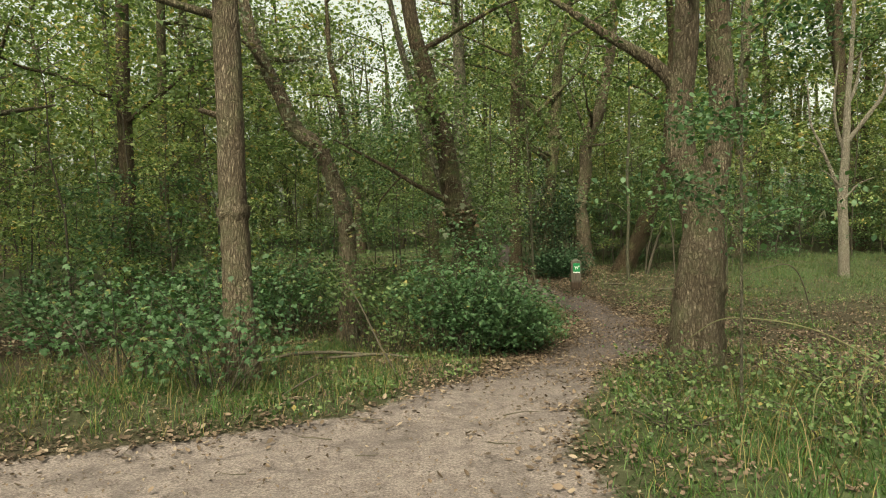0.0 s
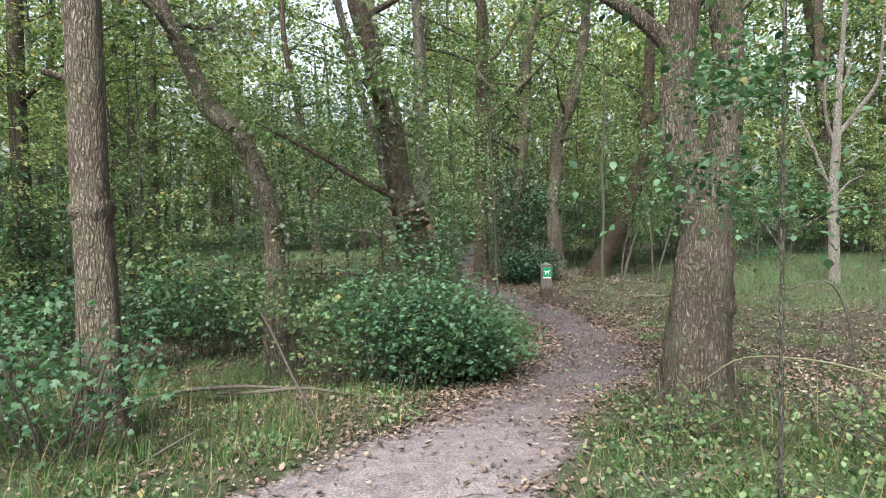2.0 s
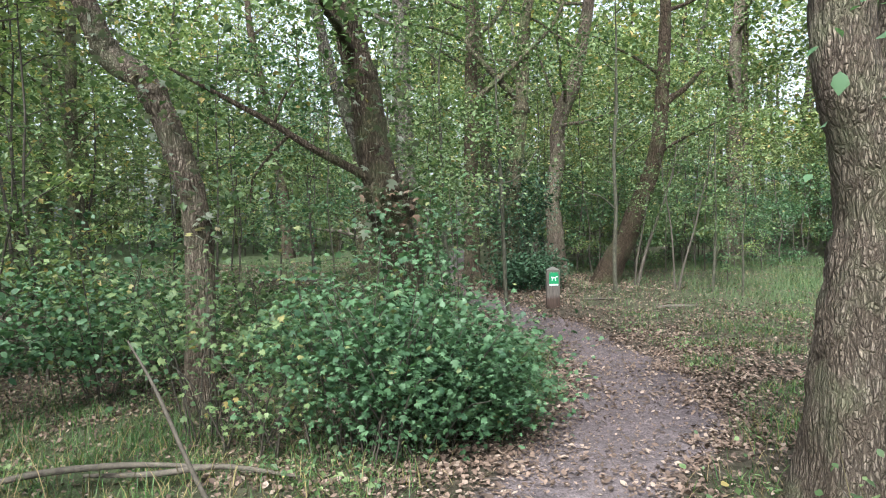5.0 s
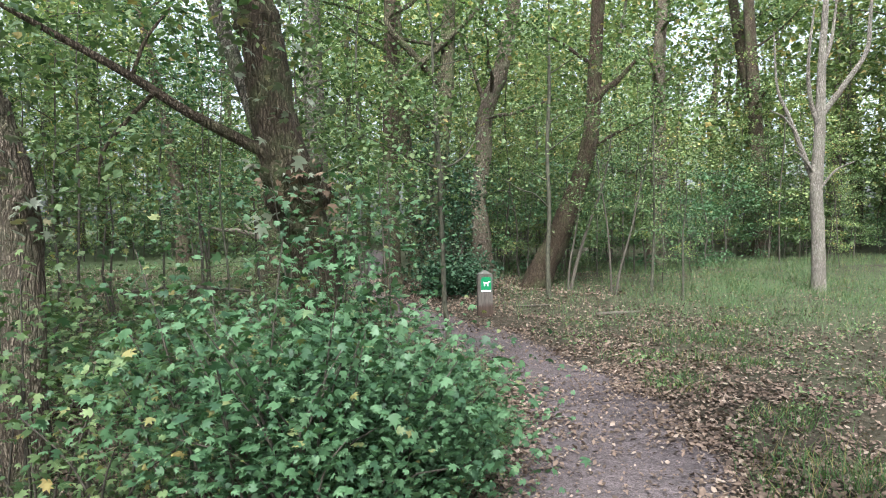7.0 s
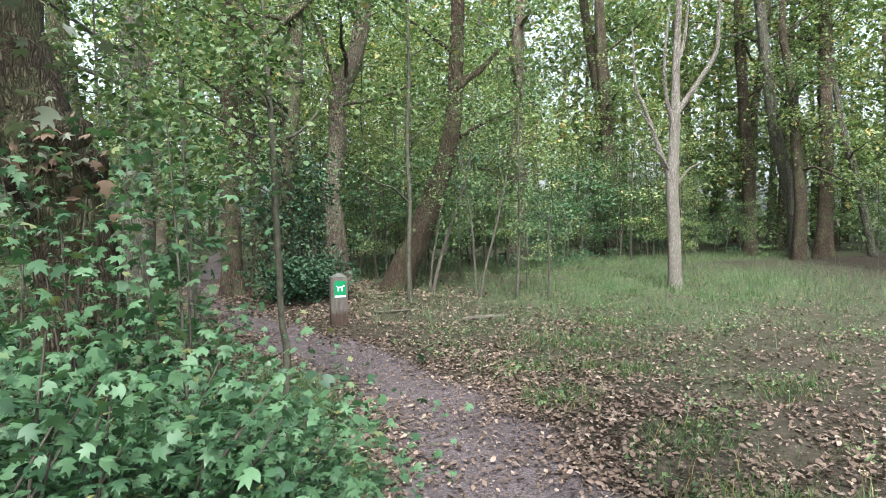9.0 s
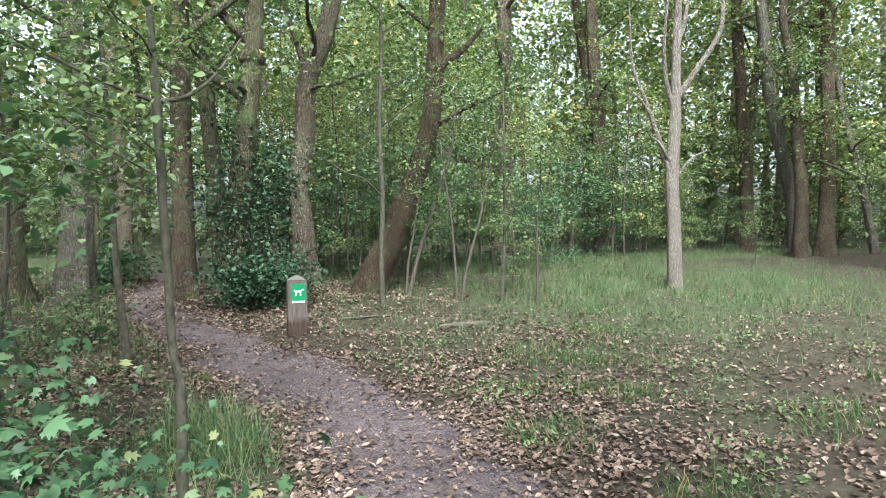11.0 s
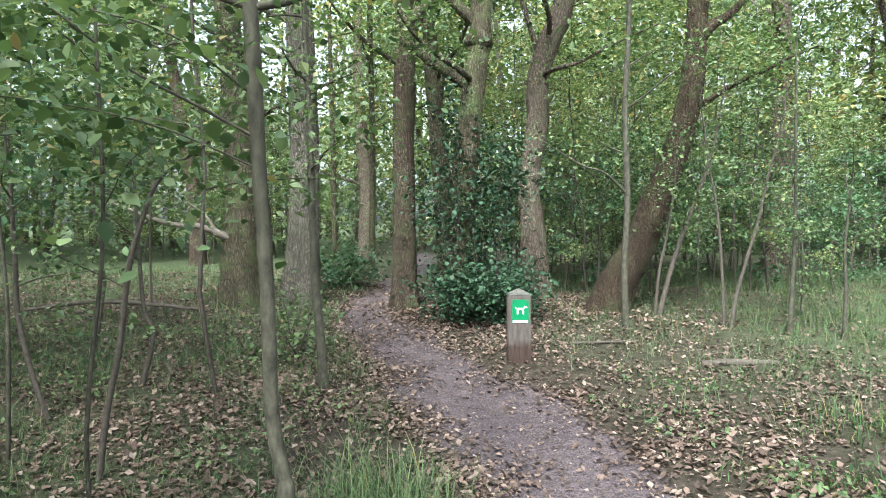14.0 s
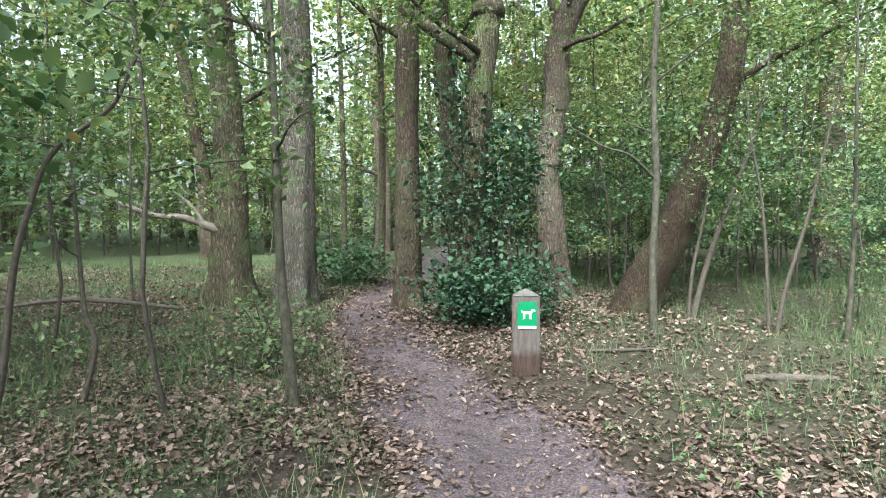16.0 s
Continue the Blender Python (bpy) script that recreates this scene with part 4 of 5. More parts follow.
bush("maple_thicket", "young maple with drooping leaves by the path's bend", (0.25, 8.6), (0.6, 0.35, 1.55), 1200, 0.046, DEEP, 72, LOBED, stems=14, pick=200)
bush("maple_thicket", "slim young maples with drooping leaves before the path", (0.8, 9.75), (0.3, 0.3, 2.1), 1400, 0.046, DEEP, 82, LOBED, stems=12)
bush("maple_thicket", "tall young maples behind the thicket", (0.35, 9.75), (0.5, 0.35, 2.0), 1300, 0.046, DEEP, 77, LOBED, stems=14)
bush("undergrowth_bush", "leafy undergrowth deep under the trees", (-3.6, 9.6), (1.1, 0.9, 1.6), 2400, 0.06, DEEP, 74, OVAL, stems=16, bare=0.4)
bush("undergrowth_bush", "leafy undergrowth behind the crooked tree", (-2.6, 12.0), (1.3, 0.9, 1.3), 1800, 0.065, GREEN, 75, OVAL, stems=16)
bush("undergrowth_bush", "leafy undergrowth below the brown tree", (-5.6, 9.5), (1.3, 1.0, 1.4), 2000, 0.065, DEEP, 76, OVAL, stems=16)
bush("undergrowth_bush", "leafy undergrowth between the two old trees", (-1.0, 11.6), (1.0, 0.7, 1.25), 1800, 0.06, GREEN, 78, OVAL, stems=16)
bush("undergrowth_bush", "leafy undergrowth beside the crooked tree", (-2.5, 10.6), (0.9, 0.7, 1.7), 2600, 0.055, DEEP, 79, OVAL, stems=16)
bush("bramble_bush", "low bramble and weeds by the forked oak", (2.2, 6.2), (0.5, 0.5, 0.35), 800, 0.036, GREEN, 80, OVAL, stems=14)
bush("bramble_bush", "low weeds under the arching cane", (3.5, 5.6), (0.8, 0.7, 0.42), 1300, 0.036, GREEN, 81, OVAL, stems=18)

# ---- the wood behind: trees and young trees ----
KINDS = [
    tall_tree("tree", "tall forest tree with a mossy stem and green crown", BARK_MOSS, GREEN, 101, 12.0, 0.16, 3000, 0.105, 1.7),
    tall_tree("tree", "tall brown forest tree with a light green crown", BARK_BROWN, LIME, 102, 13.0, 0.21, 3100, 0.105, 2.0),
    tall_tree("tree", "slim grey forest tree with green leaves", BARK_GREY, LIME, 103, 11.0, 0.11, 2900, 0.10, 1.5, 2.2, 0.09),
    tall_tree("tree", "tall slim tree with yellowing leaves", BARK_MOSS, LIME, 104, 12.5, 0.13, 3000, 0.105, 1.6, 2.4, 0.07),
    tall_tree("tree", "stout forest tree with a dense green crown", BARK, GREEN, 105, 13.5, 0.26, 3100, 0.105, 2.2, 3.0, 0.03),
]
SMALL = [
    young_tree("young_tree", "thin young maple with level green leaves", GREEN, 111, 3.6, 1500, 0.062),
    young_tree("young_tree", "thin young tree with light yellow-green leaves", LIME, 112, 4.4, 1650, 0.064, 0.6, 1.2),
    young_tree("young_tree", "low leafy young tree", DEEP, 113, 2.4, 1350, 0.06, 0.2, 1.0),
    young_tree("young_tree", "slender young tree leafing above head height", GREEN, 115, 4.6, 1250, 0.06, 1.5, 1.3, 0.02),
    young_tree("young_tree", "slender pale-leaved young tree", LIME, 114, 5.2, 1700, 0.064, 0.8, 1.4),
]


def free(x, y, gap):
    """Whether a tree may stand here: off the path, out of the clearing and away from the walk."""
    if float(inside(np.array(x), np.array(y))) > -gap:
        return False
    if y < 11 and -4.5 < x < 6:
        return False
    if y < 20.5 and 3.0 < x < 16.5 and y > 4:
        return False
    if y < 20 and -1.6 < x < 7:
        return False
    if 10.5 < y < 17.5 and -3.2 < x < 2:
        return False
    return True


def ahead(x, y):
    """Whether the walk looks this way."""
    return -0.78 * y - 2.5 < x < 1.75 * (y - 5) + 4


rng = np.random.default_rng(7)
spots = []
count_tall = 0
while count_tall < 92:
    x, y = rng.uniform(-28, 38), rng.uniform(3, 46)
    near = math.hypot(x - 1, y - 8)
    if near < 7 or near > 44 or not free(x, y, 0.6):
        continue
    if any(math.hypot(x - a, y - b) < 1.7 for a, b in spots):
        continue
    if not ahead(x, y) and rng.uniform() < 0.88:
        continue
    if -9 < x < 1.5 and 9 < y < 29 and rng.uniform() < 0.85:
        continue
    if abs(x - 1.2) < 1.5 and y < 27:
        continue
    spots.append((x, y))
    k = int(rng.integers(0, len(KINDS)))
    s = rng.uniform(0.8, 1.2)
    m = pose(x, y, gz(x, y), 0, 0, rng.uniform(0, 360)) @ Matrix.Diagonal((s, s, s, 1))
    if count_tall < len(KINDS):
        KINDS[count_tall].matrix_world = m
    else:
        c = copy_thing(KINDS[k], m)
        c.matrix_basis = m
    count_tall += 1
count_small = 0
# (how many, x from, to, y from, to, which kinds)
BANDS = ((96, -22, 30, 3, 34, (0, 1, 2, 4)), (50, 3.2, 19, 20.4, 26, (0, 1, 2, 4)), (20, -11, 0.2, 26.5, 32, (1, 4, 3)), (7, -3.4, 0.9, 13.5, 19.5, (3,)),
         # left band: light-leaved kinds added, sky light on the undergrowth put into leaf colour
         (26, -11, -3.4, 9.5, 17, (1, 4, 0, 2)), (14, 3.6, 8.5, 19.6, 22, (0, 4, 2)))
for many, x0, x1, y0, y1, kinds in BANDS:
    done = 0
    while done < many:
        x, y = rng.uniform(x0, x1), rng.uniform(y0, y1)
        near = math.hypot(x - 1, y - 8)
        if near < 5 or float(inside(np.array(x), np.array(y))) > -0.5 or (kinds != (3,) and not free(x, min(y, 60) if y < 19.5 else y + 1, 0.5)):
            continue
        if not ahead(x, y) and rng.uniform() < 0.88:
            continue
        if kinds == (0, 1, 2, 4) and -9 < x < 1.4 and 15.5 < y < 27:
            continue
        s = rng.uniform(0.7, 1.25)
        m = pose(x, y, gz(x, y), 0, 0, rng.uniform(0, 360)) @ Matrix.Diagonal((s, s, s, 1))
        if count_small < len(SMALL):
            SMALL[count_small].matrix_world = m
        else:
            c = copy_thing(SMALL[int(kinds[int(rng.integers(0, len(kinds)))])], m)
            c.matrix_basis = m
        count_small += 1
        done += 1


# leafy young trees among the saplings at the clearing's edge
for x, y, k, s in ((7.4, 17.4, 0, 0.55), (8.4, 18.9, 1, 0.6), (6.7, 18.9, 0, 0.7), (5.3, 19.6, 1, 0.7), (9.6, 19.8, 2, 0.8), (13.5, 19.4, 1, 0.55), (15.0, 18.6, 0, 0.5)):
    m = pose(x, y, gz(x, y), 0, 0, 50 * x) @ Matrix.Diagonal((s, s, s, 1))
    copy_thing(SMALL[k], m).matrix_basis = m


def far_wood():
    """The wood further off: stems and leaves past counting."""
    rng = np.random.default_rng(8)
    az = rng.uniform(0, 2 * np.pi, 420)
    far = rng.uniform(36, 62, 420)
    tubes = []
    for a, r in zip(az, far):
        x, y = 2 + r * math.cos(a), 10 + r * math.sin(a)
        h = rng.uniform(10, 16)
        tubes.append(tube([(x, y, -0.3), (x + rng.normal(0, 0.3), y, h * 0.5), (x + rng.normal(0, 0.6), y, h)], [rng.uniform(0.12, 0.3), 0.14, 0.05], 6, 2))
    tagged(new("far_stems", joined(tubes, BARK_MOSS, "far_stems")), "stems of the distant wood", "wood", kind="stuff")
    for n, clumps, a0, a1, size in ((66000, 900, -0.15, 2.75, 0.42), (14000, 500, 2.75, 6.13, 0.62)):
        clump = rng.normal(0, 7.0, clumps)
        ca = rng.uniform(a0, a1, clumps)
        cz = 0.4 + 19.0 * rng.uniform(0, 1, clumps) ** 1.1
        thin = (ca > 1.63) & (ca < 1.84) & (cz > 8) & (rng.uniform(0, 1, clumps) < 0.75)
        ca = np.where(thin, rng.uniform(1.15, 1.6, clumps), ca)
        k = rng.integers(0, clumps, n)
        aa = ca[k] + rng.normal(0, 0.03, n)
        rr = 48 + clump[k] + rng.normal(0, 1.2, n)
        zz = np.abs(cz[k] + rng.normal(0, 0.7, n))
        pts = np.stack([2 + rr * np.cos(aa), 10 + rr * np.sin(aa), zz], 1)
        tagged(new("far_foliage", leaves(pts, size, LIME, rng)), "green leaves of the distant wood", "foliage", kind="stuff")


far_wood()


def wood_foliage(name, label, seed, n, clumps, near, far, low, high, size, mat):
    """Leaf sprays of the wood between its stems, past counting."""
    rng = np.random.default_rng(seed)
    ca, cr = rng.uniform(0.35, 2.45, clumps), rng.uniform(near, far, clumps)
    cz = rng.uniform(low, high, clumps)
    thin = (ca > 1.63) & (ca < 1.84) & (cz > 5.5) & (rng.uniform(0, 1, clumps) < 0.75)
    ca = np.where(thin, rng.uniform(1.15, 1.6, clumps), ca)
    k = rng.integers(0, clumps, n)
    off = rng.normal(0, 1, (n, 3)) * np.array([1.0, 1.0, 0.38])
    pts = np.stack([2 + cr[k] * np.cos(ca[k]), 8 + cr[k] * np.sin(ca[k]), cz[k]], 1) + off
    pts[:, 2] = np.abs(pts[:, 2])
    tagged(new(name, leaves(pts, size, mat, rng)), label, "foliage", kind="stuff")


wood_foliage("crown_foliage", "light green leaves of the crowns beyond", 22, 96000, 1000, 22, 36, 3.2, 14.5, 0.21, LIME)
wood_foliage("understorey_foliage", "green leaves of the undergrowth between far stems", 25, 40000, 420, 22, 40, 0.2, 3.6, 0.13, GREEN)

# ---- grass, fallen leaves ----


def scatter(n, x0, x1, y0, y1, rng, keep):
    x, y = rng.uniform(x0, x1, n), rng.uniform(y0, y1, n)
    ok = rng.uniform(0, 1, n) < keep(x, y)
    return x[ok], y[ok]


def build_grass():
    rng = np.random.default_rng(9)
    off = lambda x, y: np.clip(-inside(x, y) / 0.25, 0, 1)
    clump = lambda x, y: 0.25 + 0.75 * (np.sin(x * 5.3 + 2 * np.sin(y * 3.1)) * np.sin(y * 4.7 + np.sin(x * 2.3)) > 0.05)
    for name, label, n, box, size, width, mat, keep in (
            ("verge_grass", "long green grass on the verge of the path", 52000, (0.8, 6.0, 2.0, 8.0), 0.12, 0.007, GRASS, lambda x, y: off(x, y) * clump(x, y) * np.clip(grassiness(x, y) * 1.3, 0, 1)),
            ("verge_grass", "thin yellowish grass among fallen leaves", 90000, (-6.0, 0.6, 3.5, 10.5), 0.15, 0.006, GRASS, lambda x, y: off(x, y) * clump(x, y) * np.clip(grassiness(x, y) + 0.12, 0, 0.8)),
            ("dry_grass", "dry straw-coloured grass", 24000, (-6.0, 6.0, 2.5, 9.5), 0.17, 0.005, DRYGRASS, lambda x, y: 0.45 * off(x, y) * clump(y, x)),
            ("meadow_grass", "soft pale green grass of the clearing", 250000, (3.5, 20.0, 9.0, 23.0), 0.19, 0.006, MEADOW, lambda x, y: off(x, y) * clump(x, y) * np.clip(grassiness(x, y), 0, 1) * np.clip((y - 10.5) / 4, 0.15, 1)),
            ("grass_tuft", "bright green tuft of long grass at the path's edge", 12000, (0.9, 2.6, 11.2, 13.4), 0.24, 0.006, GREEN, lambda x, y: off(x, y) * np.exp(-((x - 1.8) / 0.32) ** 2 - ((y - 12.2) / 0.55) ** 2)),
            ("grass_tuft", "green grass at the foot of the forked oak", 6000, (2.6, 4.6, 7.8, 9.8), 0.15, 0.006, GRASS, lambda x, y: off(x, y) * np.exp(-((x - 3.55) / 0.5) ** 2 - ((y - 8.75) / 0.6) ** 2)),
            ("grass_tuft", "fine grass between the thicket and the path", 9000, (0.8, 2.4, 8.6, 11.4), 0.17, 0.005, GRASS, lambda x, y: off(x, y) * np.exp(-((x - 1.65) / 0.4) ** 2 - ((y - 9.9) / 0.8) ** 2)),
            ("grass_tuft", "green tufts of grass among the leaves by the bend", 26000, (3.0, 7.5, 8.5, 14.5), 0.12, 0.006, GRASS, lambda x, y: off(x, y) * np.clip(np.sin(x * 2.4 + 1.7 * np.sin(y * 1.5)) * np.sin(y * 2.6 + 0.9 * x) * 1.6 - 0.25, 0, 1)),
            ("dry_grass", "pale grass on the open floor between the stems", 52000, (-9.0, 1.6, 15.0, 26.0), 0.15, 0.008, MEADOW, lambda x, y: 0.75 * off(x, y) * (0.3 + 0.7 * clump(x, y))),
            ("wood_grass", "sparse grass under the trees", 60000, (-5.0, 2.0, 9.0, 18.0), 0.13, 0.005, MEADOW, lambda x, y: 0.85 * off(x, y) * clump(x, y))):
        x, y = scatter(n, *box, rng, keep)
        tagged(new(name, blades(x, y, size, width, mat, rng)), label, "grass", kind="stuff")


def build_stalks():
    """Tall dry stalks standing in the verges."""
    rng = np.random.default_rng(23)
    for label, n, box in (("tall dry stalks standing in the verge", 500, (1.8, 4.8, 3.4, 6.6)), ("dry stalks and seed heads in the grass", 450, (-4.5, -0.2, 5.4, 8.2))):
        x, y = scatter(n, *box, rng, lambda x, y: 1.0 * (inside(x, y) < -0.25))
        tagged(new("dry_stalks", blades(x, y, 0.42, 0.006, DRYGRASS, rng, 0.45)), label, "stalks", kind="stuff")


build_stalks()


def build_litter():
    rng = np.random.default_rng(10)

    def lay(name, label, n, box, size, keep, shape=SIMPLE):
        x, y = scatter(n, *box, rng, keep)
        pts = np.stack([x, y, height(x, y) + 0.012 + rng.uniform(0, 0.02, len(x)) - 0.035 * np.clip(inside(x, y) / 0.5, 0, 1)], 1)
        tagged(new(name, leaves(pts, size, LITTER, rng, shape, 0.3, 0.4)), label, "fallen leaves", kind="stuff")

    heap = lambda x, y: 0.2 + 0.8 * np.clip(0.5 + 1.2 * np.sin(x * 2.1 + np.sin(y * 1.7) * 2) * np.sin(y * 2.6 + x) + 0.5 * np.sin(x * 6.3 + y) * np.sin(y * 5.1), 0, 1)
    side = lambda x, y: np.where(inside(x, y) > 0, 0.05 + 0.75 * np.exp(-inside(x, y) / 0.3), np.exp(inside(x, y) / 3.0)) * np.where(y < 7, 0.9, 1.0)
    bare = lambda x, y: np.clip(1.15 - 0.85 * grassiness(x, y), 0.08, 1)
    lay("fallen_leaves", "brown fallen oak leaves along the path", 80000, (-4.5, 7.0, 3.5, 15.5), 0.04, lambda x, y: heap(x, y) * side(x, y) * bare(x, y), CURLED)
    lay("fallen_leaves", "brown fallen leaves spread over the clearing", 210000, (-5.0, 13.0, 8.0, 22.0), 0.040, lambda x, y: heap(x, y) * side(x, y) * bare(x, y))
    lay("leaf_drift", "brown leaves drifted against the feet of the trees", 9000, (1.5, 6.2, 16.6, 19.2), 0.048, lambda x, y: 0.25 + 0.75 * np.exp(-((x - 2.35) / 0.5) ** 2 - ((y - 18.2) / 0.6) ** 2) + 0.6 * np.exp(-((x - 4.3) / 0.7) ** 2 - ((y - 17.9) / 0.5) ** 2), CURLED)
    lay("edge_litter", "crumbled leaves gathered along the edge of the path", 60000, (-5.0, 4.5, 3.2, 17.0), 0.036, lambda x, y: np.exp(-((inside(x, y) - 0.05) / 0.17) ** 2) * (0.3 + 0.7 * heap(x, y)), CURLED)
    lay("path_litter", "crumbled leaves and twigs trodden into the path", 80000, (-5.0, 4.0, 3.0, 21.0), 0.021, lambda x, y: (inside(x, y) > -0.1) * (0.3 + 0.7 * (y > 7)) * (0.35 + 0.65 * heap(2 * x, 2 * y)))
    lay("ground_litter", "crumbled brown leaf bits over the soil", 50000, (-5.0, 11.0, 3.5, 20.0), 0.03, lambda x, y: (inside(x, y) < 0.1) * (0.5 + 0.5 * heap(y, x)))
    lay("wood_litter", "brown leaf litter under the trees", 90000, (-8.0, 1.8, 9.5, 25.0), 0.043, lambda x, y: heap(x, y) * (inside(x, y) < 0))


def build_ground_plants():
    """Low leafy plants between the fallen leaves."""
    rng = np.random.default_rng(21)
    patchy = lambda x, y: (np.sin(x * 3.1 + 1.3 * np.sin(y * 2.2)) * np.sin(y * 2.9 + 0.7 * x) > 0.35) * (inside(x, y) < -0.08)
    for label, n, box, size, mat in (("low green woodland plants among fallen leaves", 13000, (-4.0, 1.6, 10.5, 18.0), 0.034, GREEN),
                                     ("low green plants beside the bend of the path", 9000, (3.4, 9.0, 9.0, 15.0), 0.036, GREEN),
                                     ("low weeds and herbs on the verge", 5500, (-4.5, 0.5, 5.2, 8.6), 0.04, GREEN)):
        x, y = scatter(n, *box, rng, patchy)
        pts = np.stack([x, y, height(x, y) + rng.uniform(0.02, 0.11, len(x))], 1)
        tagged(new("ground_plants", leaves(pts, size, mat, rng, SIMPLE, 0.4)), label, "plants", kind="stuff")


build_ground_plants()


def build_twigs():
    """Fallen twigs lying about on the soil and the path."""
    rng = np.random.default_rng(24)
    tubes = []
    while len(tubes) < 420:
        x, y = rng.uniform(-4.5, 8.5), rng.uniform(4.0, 19.0)
        if float(inside(np.array(x), np.array(y))) > 0.05 and rng.uniform() < 0.75:
            continue
        a, ln = rng.uniform(0, 6.283), rng.uniform(0.1, 0.42)
        pts = []
        for k in range(4):
            px, py = x + math.cos(a) * ln * k / 3, y + math.sin(a) * ln * k / 3
            a += rng.normal(0, 0.22)
            pts.append((px, py, gz(px, py) + 0.012 + 0.012 * rng.uniform()))
        r = rng.uniform(0.0025, 0.007)
        tubes.append(tube(pts, [r, r * 0.8, r * 0.5], 4, 1))
    tagged(new("fallen_twigs", joined(tubes, DEADWOOD, "fallen_twigs")), "thin brown twigs scattered on the ground", "twigs", kind="stuff")


build_twigs()
build_grass()
build_litter()

# ---- things by the path ----


def box_mesh(bm, cx, cy, cz, sx, sy, sz, edge=0.0):
    r = bmesh.ops.create_cube(bm, size=1.0)
    for v in r["verts"]:
        v.co = Vector((cx + v.co.x * sx, cy + v.co.y * sy, cz + v.co.z * sz))
    if edge:
        es = list({e for v in r["verts"] for e in v.link_edges})
        bmesh.ops.bevel(bm, geom=es, offset=edge, segments=2, affect="EDGES")


def waymark_post(x, y, turn):
    z = gz(x, y) - 0.01
    post = thing("waymark_post", label="weathered square wooden post with a green dog sign", category="signpost")
    w, d, h = 0.235, 0.16, 0.69
    bm = bmesh.new()
    box_mesh(bm, 0, 0, h / 2 - 0.05, w, d, h + 0.1, 0.012)
    part("shaft", bm, WOOD, post)
    bm = bmesh.new()
    r = bmesh.ops.create_cube(bm, size=1.0)
    for v in r["verts"]:
        top = v.co.z > 0
        v.co = Vector((v.co.x * w * (0.12 if top else 0.99), v.co.y * d * (0.3 if top else 0.99), h + (0.055 if top else -0.005)))
    bmesh.ops.bevel(bm, geom=list(bm.edges), offset=0.008, segments=2, affect="EDGES")
    part("cap", bm, WOOD_TOP, post, "sloping lichen-grey top")
    face = -d / 2
    bm = bmesh.new()
    box_mesh(bm, 0.008, face - 0.003, 0.525, 0.165, 0.008, 0.235, 0.002)
    board = part("sign", bm, SIGN_GREEN, post, "green sign with a white dog and a white bar")
    # the dog: a plain white cut-out of rounded pieces
    bm = bmesh.new()
    for cx, cz, sx, sz in ((0.000, 0.550, 0.072, 0.020), (-0.031, 0.519, 0.008, 0.048), (-0.020, 0.521, 0.006, 0.042), (0.031, 0.519, 0.008, 0.048), (0.021, 0.521, 0.006, 0.042),
                           (0.040, 0.563, 0.014, 0.022), (0.050, 0.570, 0.022, 0.016), (0.062, 0.566, 0.014, 0.009), (-0.040, 0.556, 0.014, 0.007), (-0.047, 0.564, 0.006, 0.014)):
        box_mesh(bm, cx + 0.008, face - 0.0085, cz, sx, 0.003, sz)
    part("dog_symbol", bm, SIGN_WHITE, board, "white dog outline")
    bm = bmesh.new()
    box_mesh(bm, 0.008, face - 0.0085, 0.424, 0.152, 0.003, 0.024)
    part("white_bar", bm, SIGN_WHITE, board, "white strip with small print")
    for sx in (-0.06, 0.076):
        bm = bmesh.new()
        box_mesh(bm, sx, face - 0.009, 0.625, 0.018, 0.005, 0.018, 0.004)
        part("screw", bm, WOOD_TOP, board, "grey screw head")
    post.matrix_world = pose(x, y, z, 0, 0, turn)


waymark_post(3.15, 15.5, -6)


def lying_wood(name, label, points, radii, mat, category):
    x, y = points[0][0], points[0][1]
    z = gz(x, y)
    ob = thing(name, x, y, z, label=label, category=category)
    pts = local([(a, b, gz(a, b) + c) for a, b, c in points], x, y, z)
    under(ob, "wood", joined([tube(pts, radii, 9, 6, 0.08, 3)], mat, "wood"))


lying_wood("log", "thin bleached log lying on fallen leaves", [(4.95, 15.25, 0.015), (5.15, 15.18, 0.025), (5.35, 15.1, 0.015), (5.6, 15.0, 0.02)], [0.026, 0.036, 0.034, 0.022], DEADWOOD, "log")
lying_wood("fallen_branch", "long dead branch propped over the leaves", [(-2.95, 18.1, 0.16), (-2.0, 18.0, 0.22), (-1.2, 17.95, 0.2), (-0.66, 17.9, 0.14)], [0.02, 0.03, 0.03, 0.02], DEADWOOD, "branch")
lying_wood("stick", "short dead stick on the leaves", [(3.9, 16.2, 0.02), (4.3, 16.25, 0.025), (4.7, 16.35, 0.02)], [0.014, 0.016, 0.01], DEADWOOD, "stick")
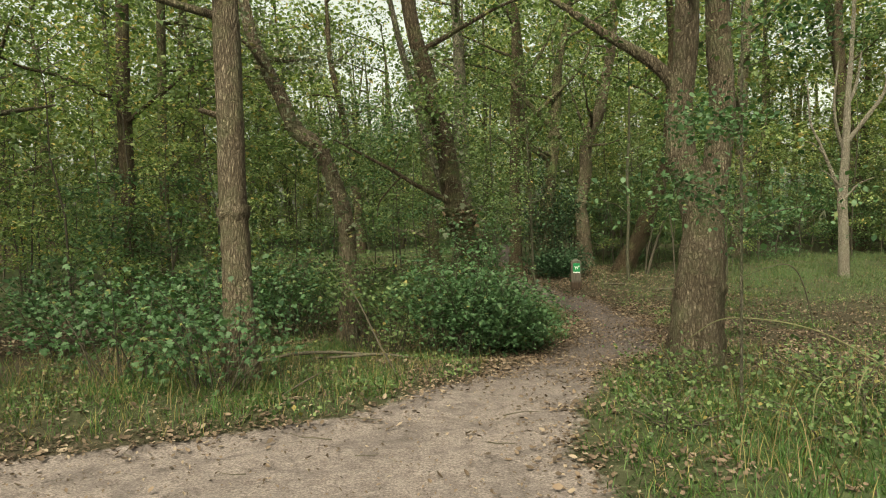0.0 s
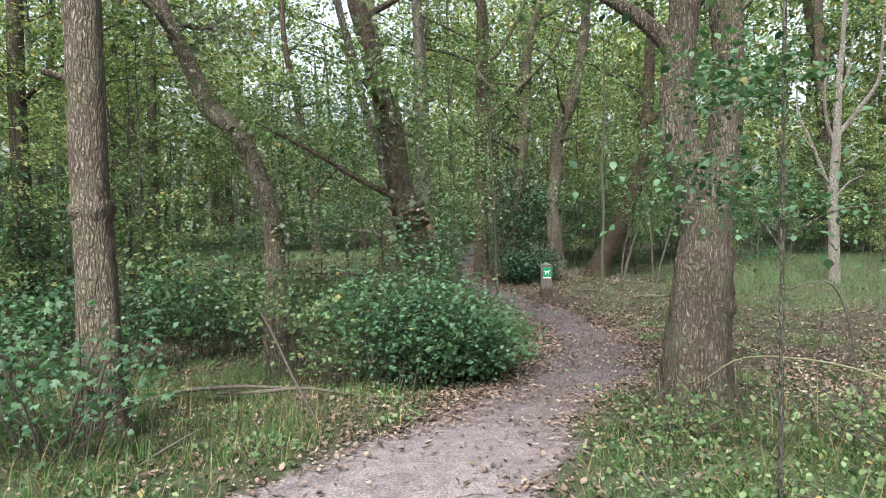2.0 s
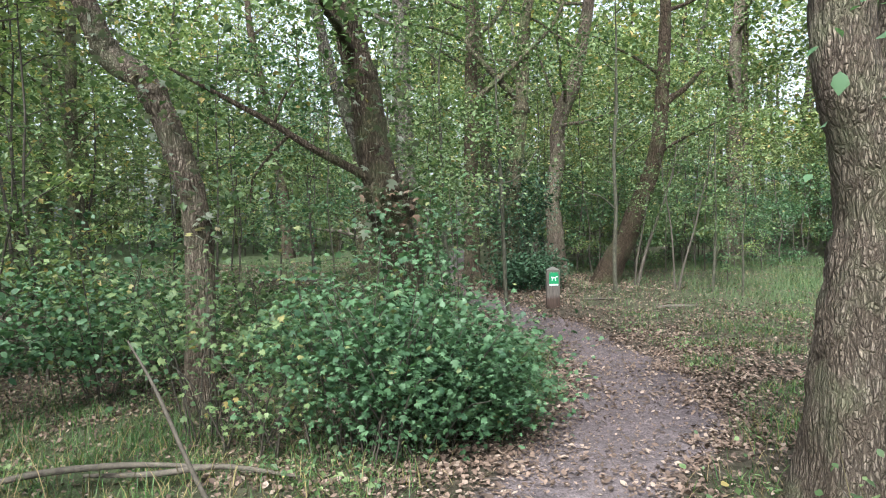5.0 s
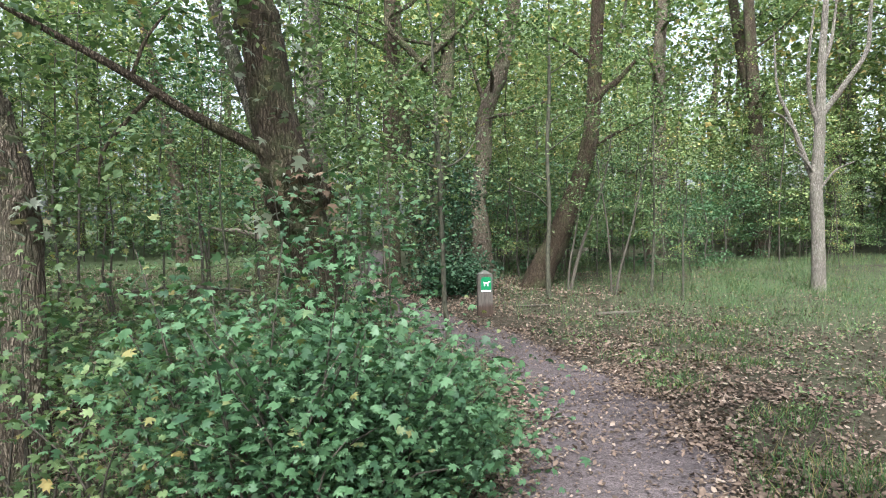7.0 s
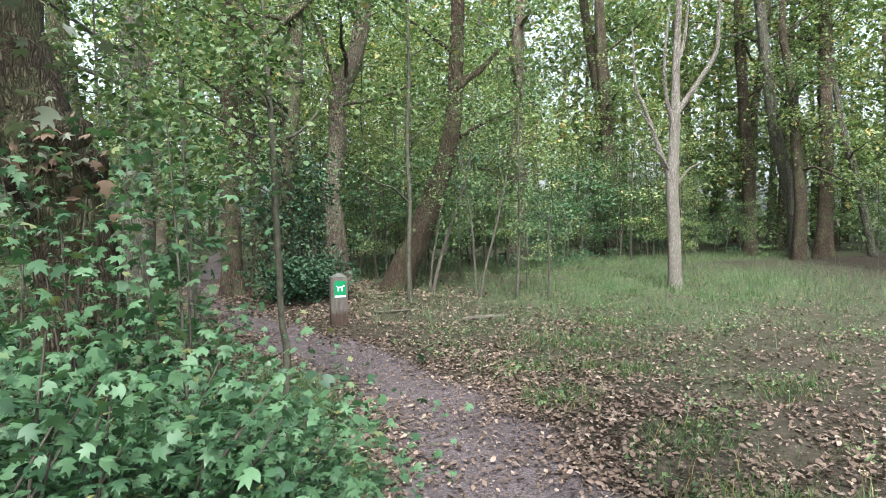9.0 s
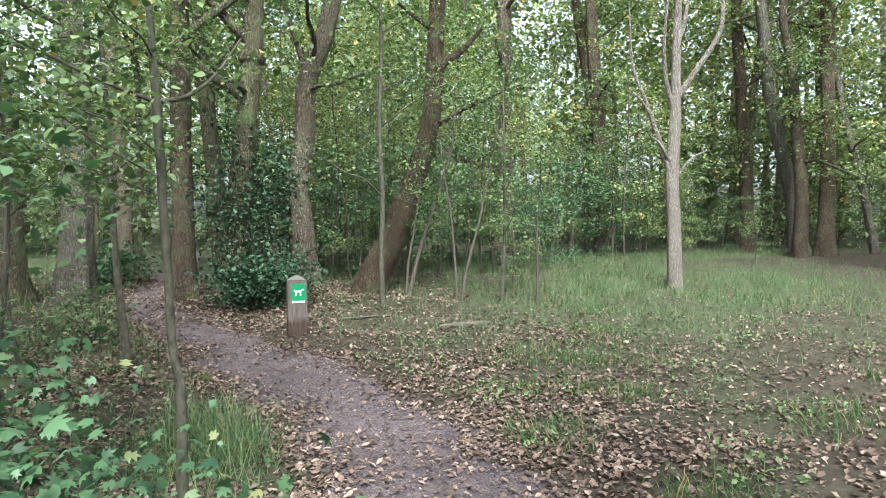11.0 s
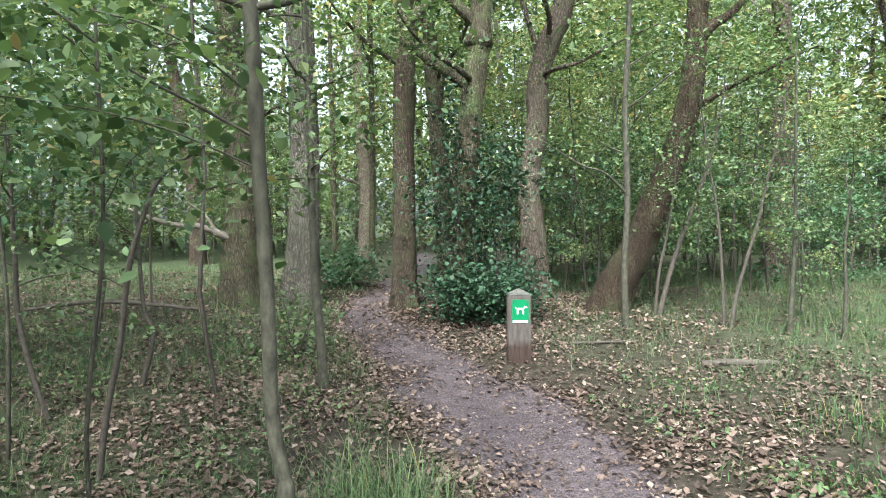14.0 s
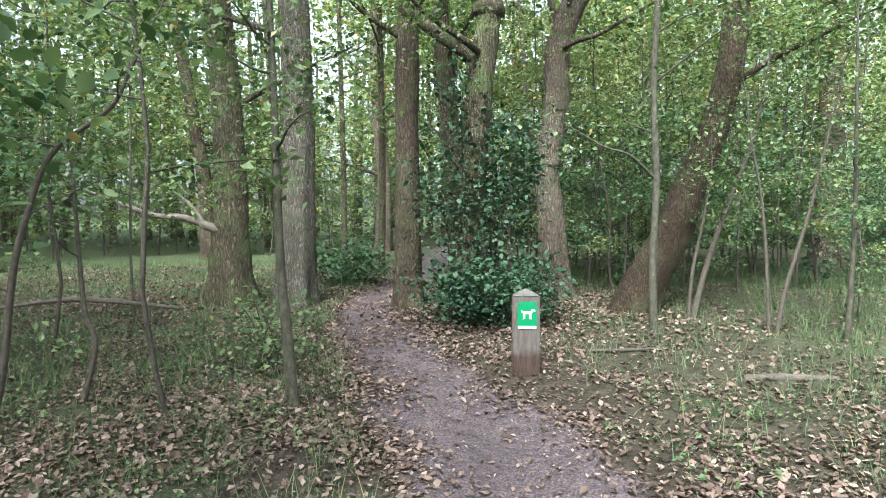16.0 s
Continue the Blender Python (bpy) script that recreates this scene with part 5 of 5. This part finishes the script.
lying_wood("fallen_branch", "dead mossy branch lying in the undergrowth", [(-1.7, 8.3, 0.05), (-1.2, 8.15, 0.11), (-0.8, 8.2, 0.1), (-0.3, 8.1, 0.04)], [0.012, 0.02, 0.018, 0.008], DEADWOOD, "branch")
lying_wood("bramble_cane", "long arching yellow bramble cane over the grass", [(2.18, 5.75, 0.5), (2.42, 5.7, 0.66), (2.74, 5.62, 0.66), (3.09, 5.58, 0.58), (3.37, 5.54, 0.48), (3.75, 5.45, 0.28), (4.1, 5.3, 0.0)], [0.003, 0.005, 0.006, 0.006, 0.006, 0.007, 0.007], BRAMBLE, "bramble")
lying_wood("bramble_cane", "thin bent bramble cane in the weeds", [(3.0, 4.7, 0.0), (3.05, 4.75, 0.3), (3.2, 4.85, 0.42), (3.45, 4.9, 0.2), (3.55, 4.9, 0.02)], [0.004, 0.004, 0.004, 0.003], BRAMBLE, "bramble")
lying_wood("bramble_cane", "thin bramble cane bowing to the ground", [(2.5, 4.4, 0.0), (2.6, 4.5, 0.35), (2.85, 4.6, 0.4), (3.05, 4.6, 0.12)], [0.004, 0.004, 0.004, 0.003], BRAMBLE, "bramble")
lying_wood("dead_twig", "bleached dead twig hanging in the weeds", [(3.62, 6.2, 0.0), (3.5, 6.15, 0.55), (3.36, 6.1, 0.98), (3.2, 6.05, 1.13), (2.95, 6.0, 1.08), (2.72, 6.0, 0.98)], [0.008, 0.007, 0.006, 0.005, 0.004, 0.002], DEADWOOD, "twig")
lying_wood("bare_sapling", "thin bare sapling leaning out of the grass", [(-0.55, 7.3, 0.0), (-0.75, 7.4, 0.35), (-0.95, 7.5, 0.75), (-1.1, 7.55, 1.0)], [0.014, 0.012, 0.009, 0.004], TWIG, "sapling")
lying_wood("fallen_branch", "grey dead branch lying in the grass below the thicket", [(-2.3, 8.05, 0.03), (-1.9, 8.1, 0.12), (-1.4, 8.2, 0.16), (-0.9, 8.25, 0.1)], [0.016, 0.022, 0.02, 0.01], DEADWOOD, "branch")
lying_wood("fallen_branch", "pale dead stick in the verge grass", [(-1.5, 5.95, 0.02), (-1.35, 6.1, 0.12), (-1.2, 6.3, 0.2)], [0.008, 0.01, 0.006], DEADWOOD, "branch")
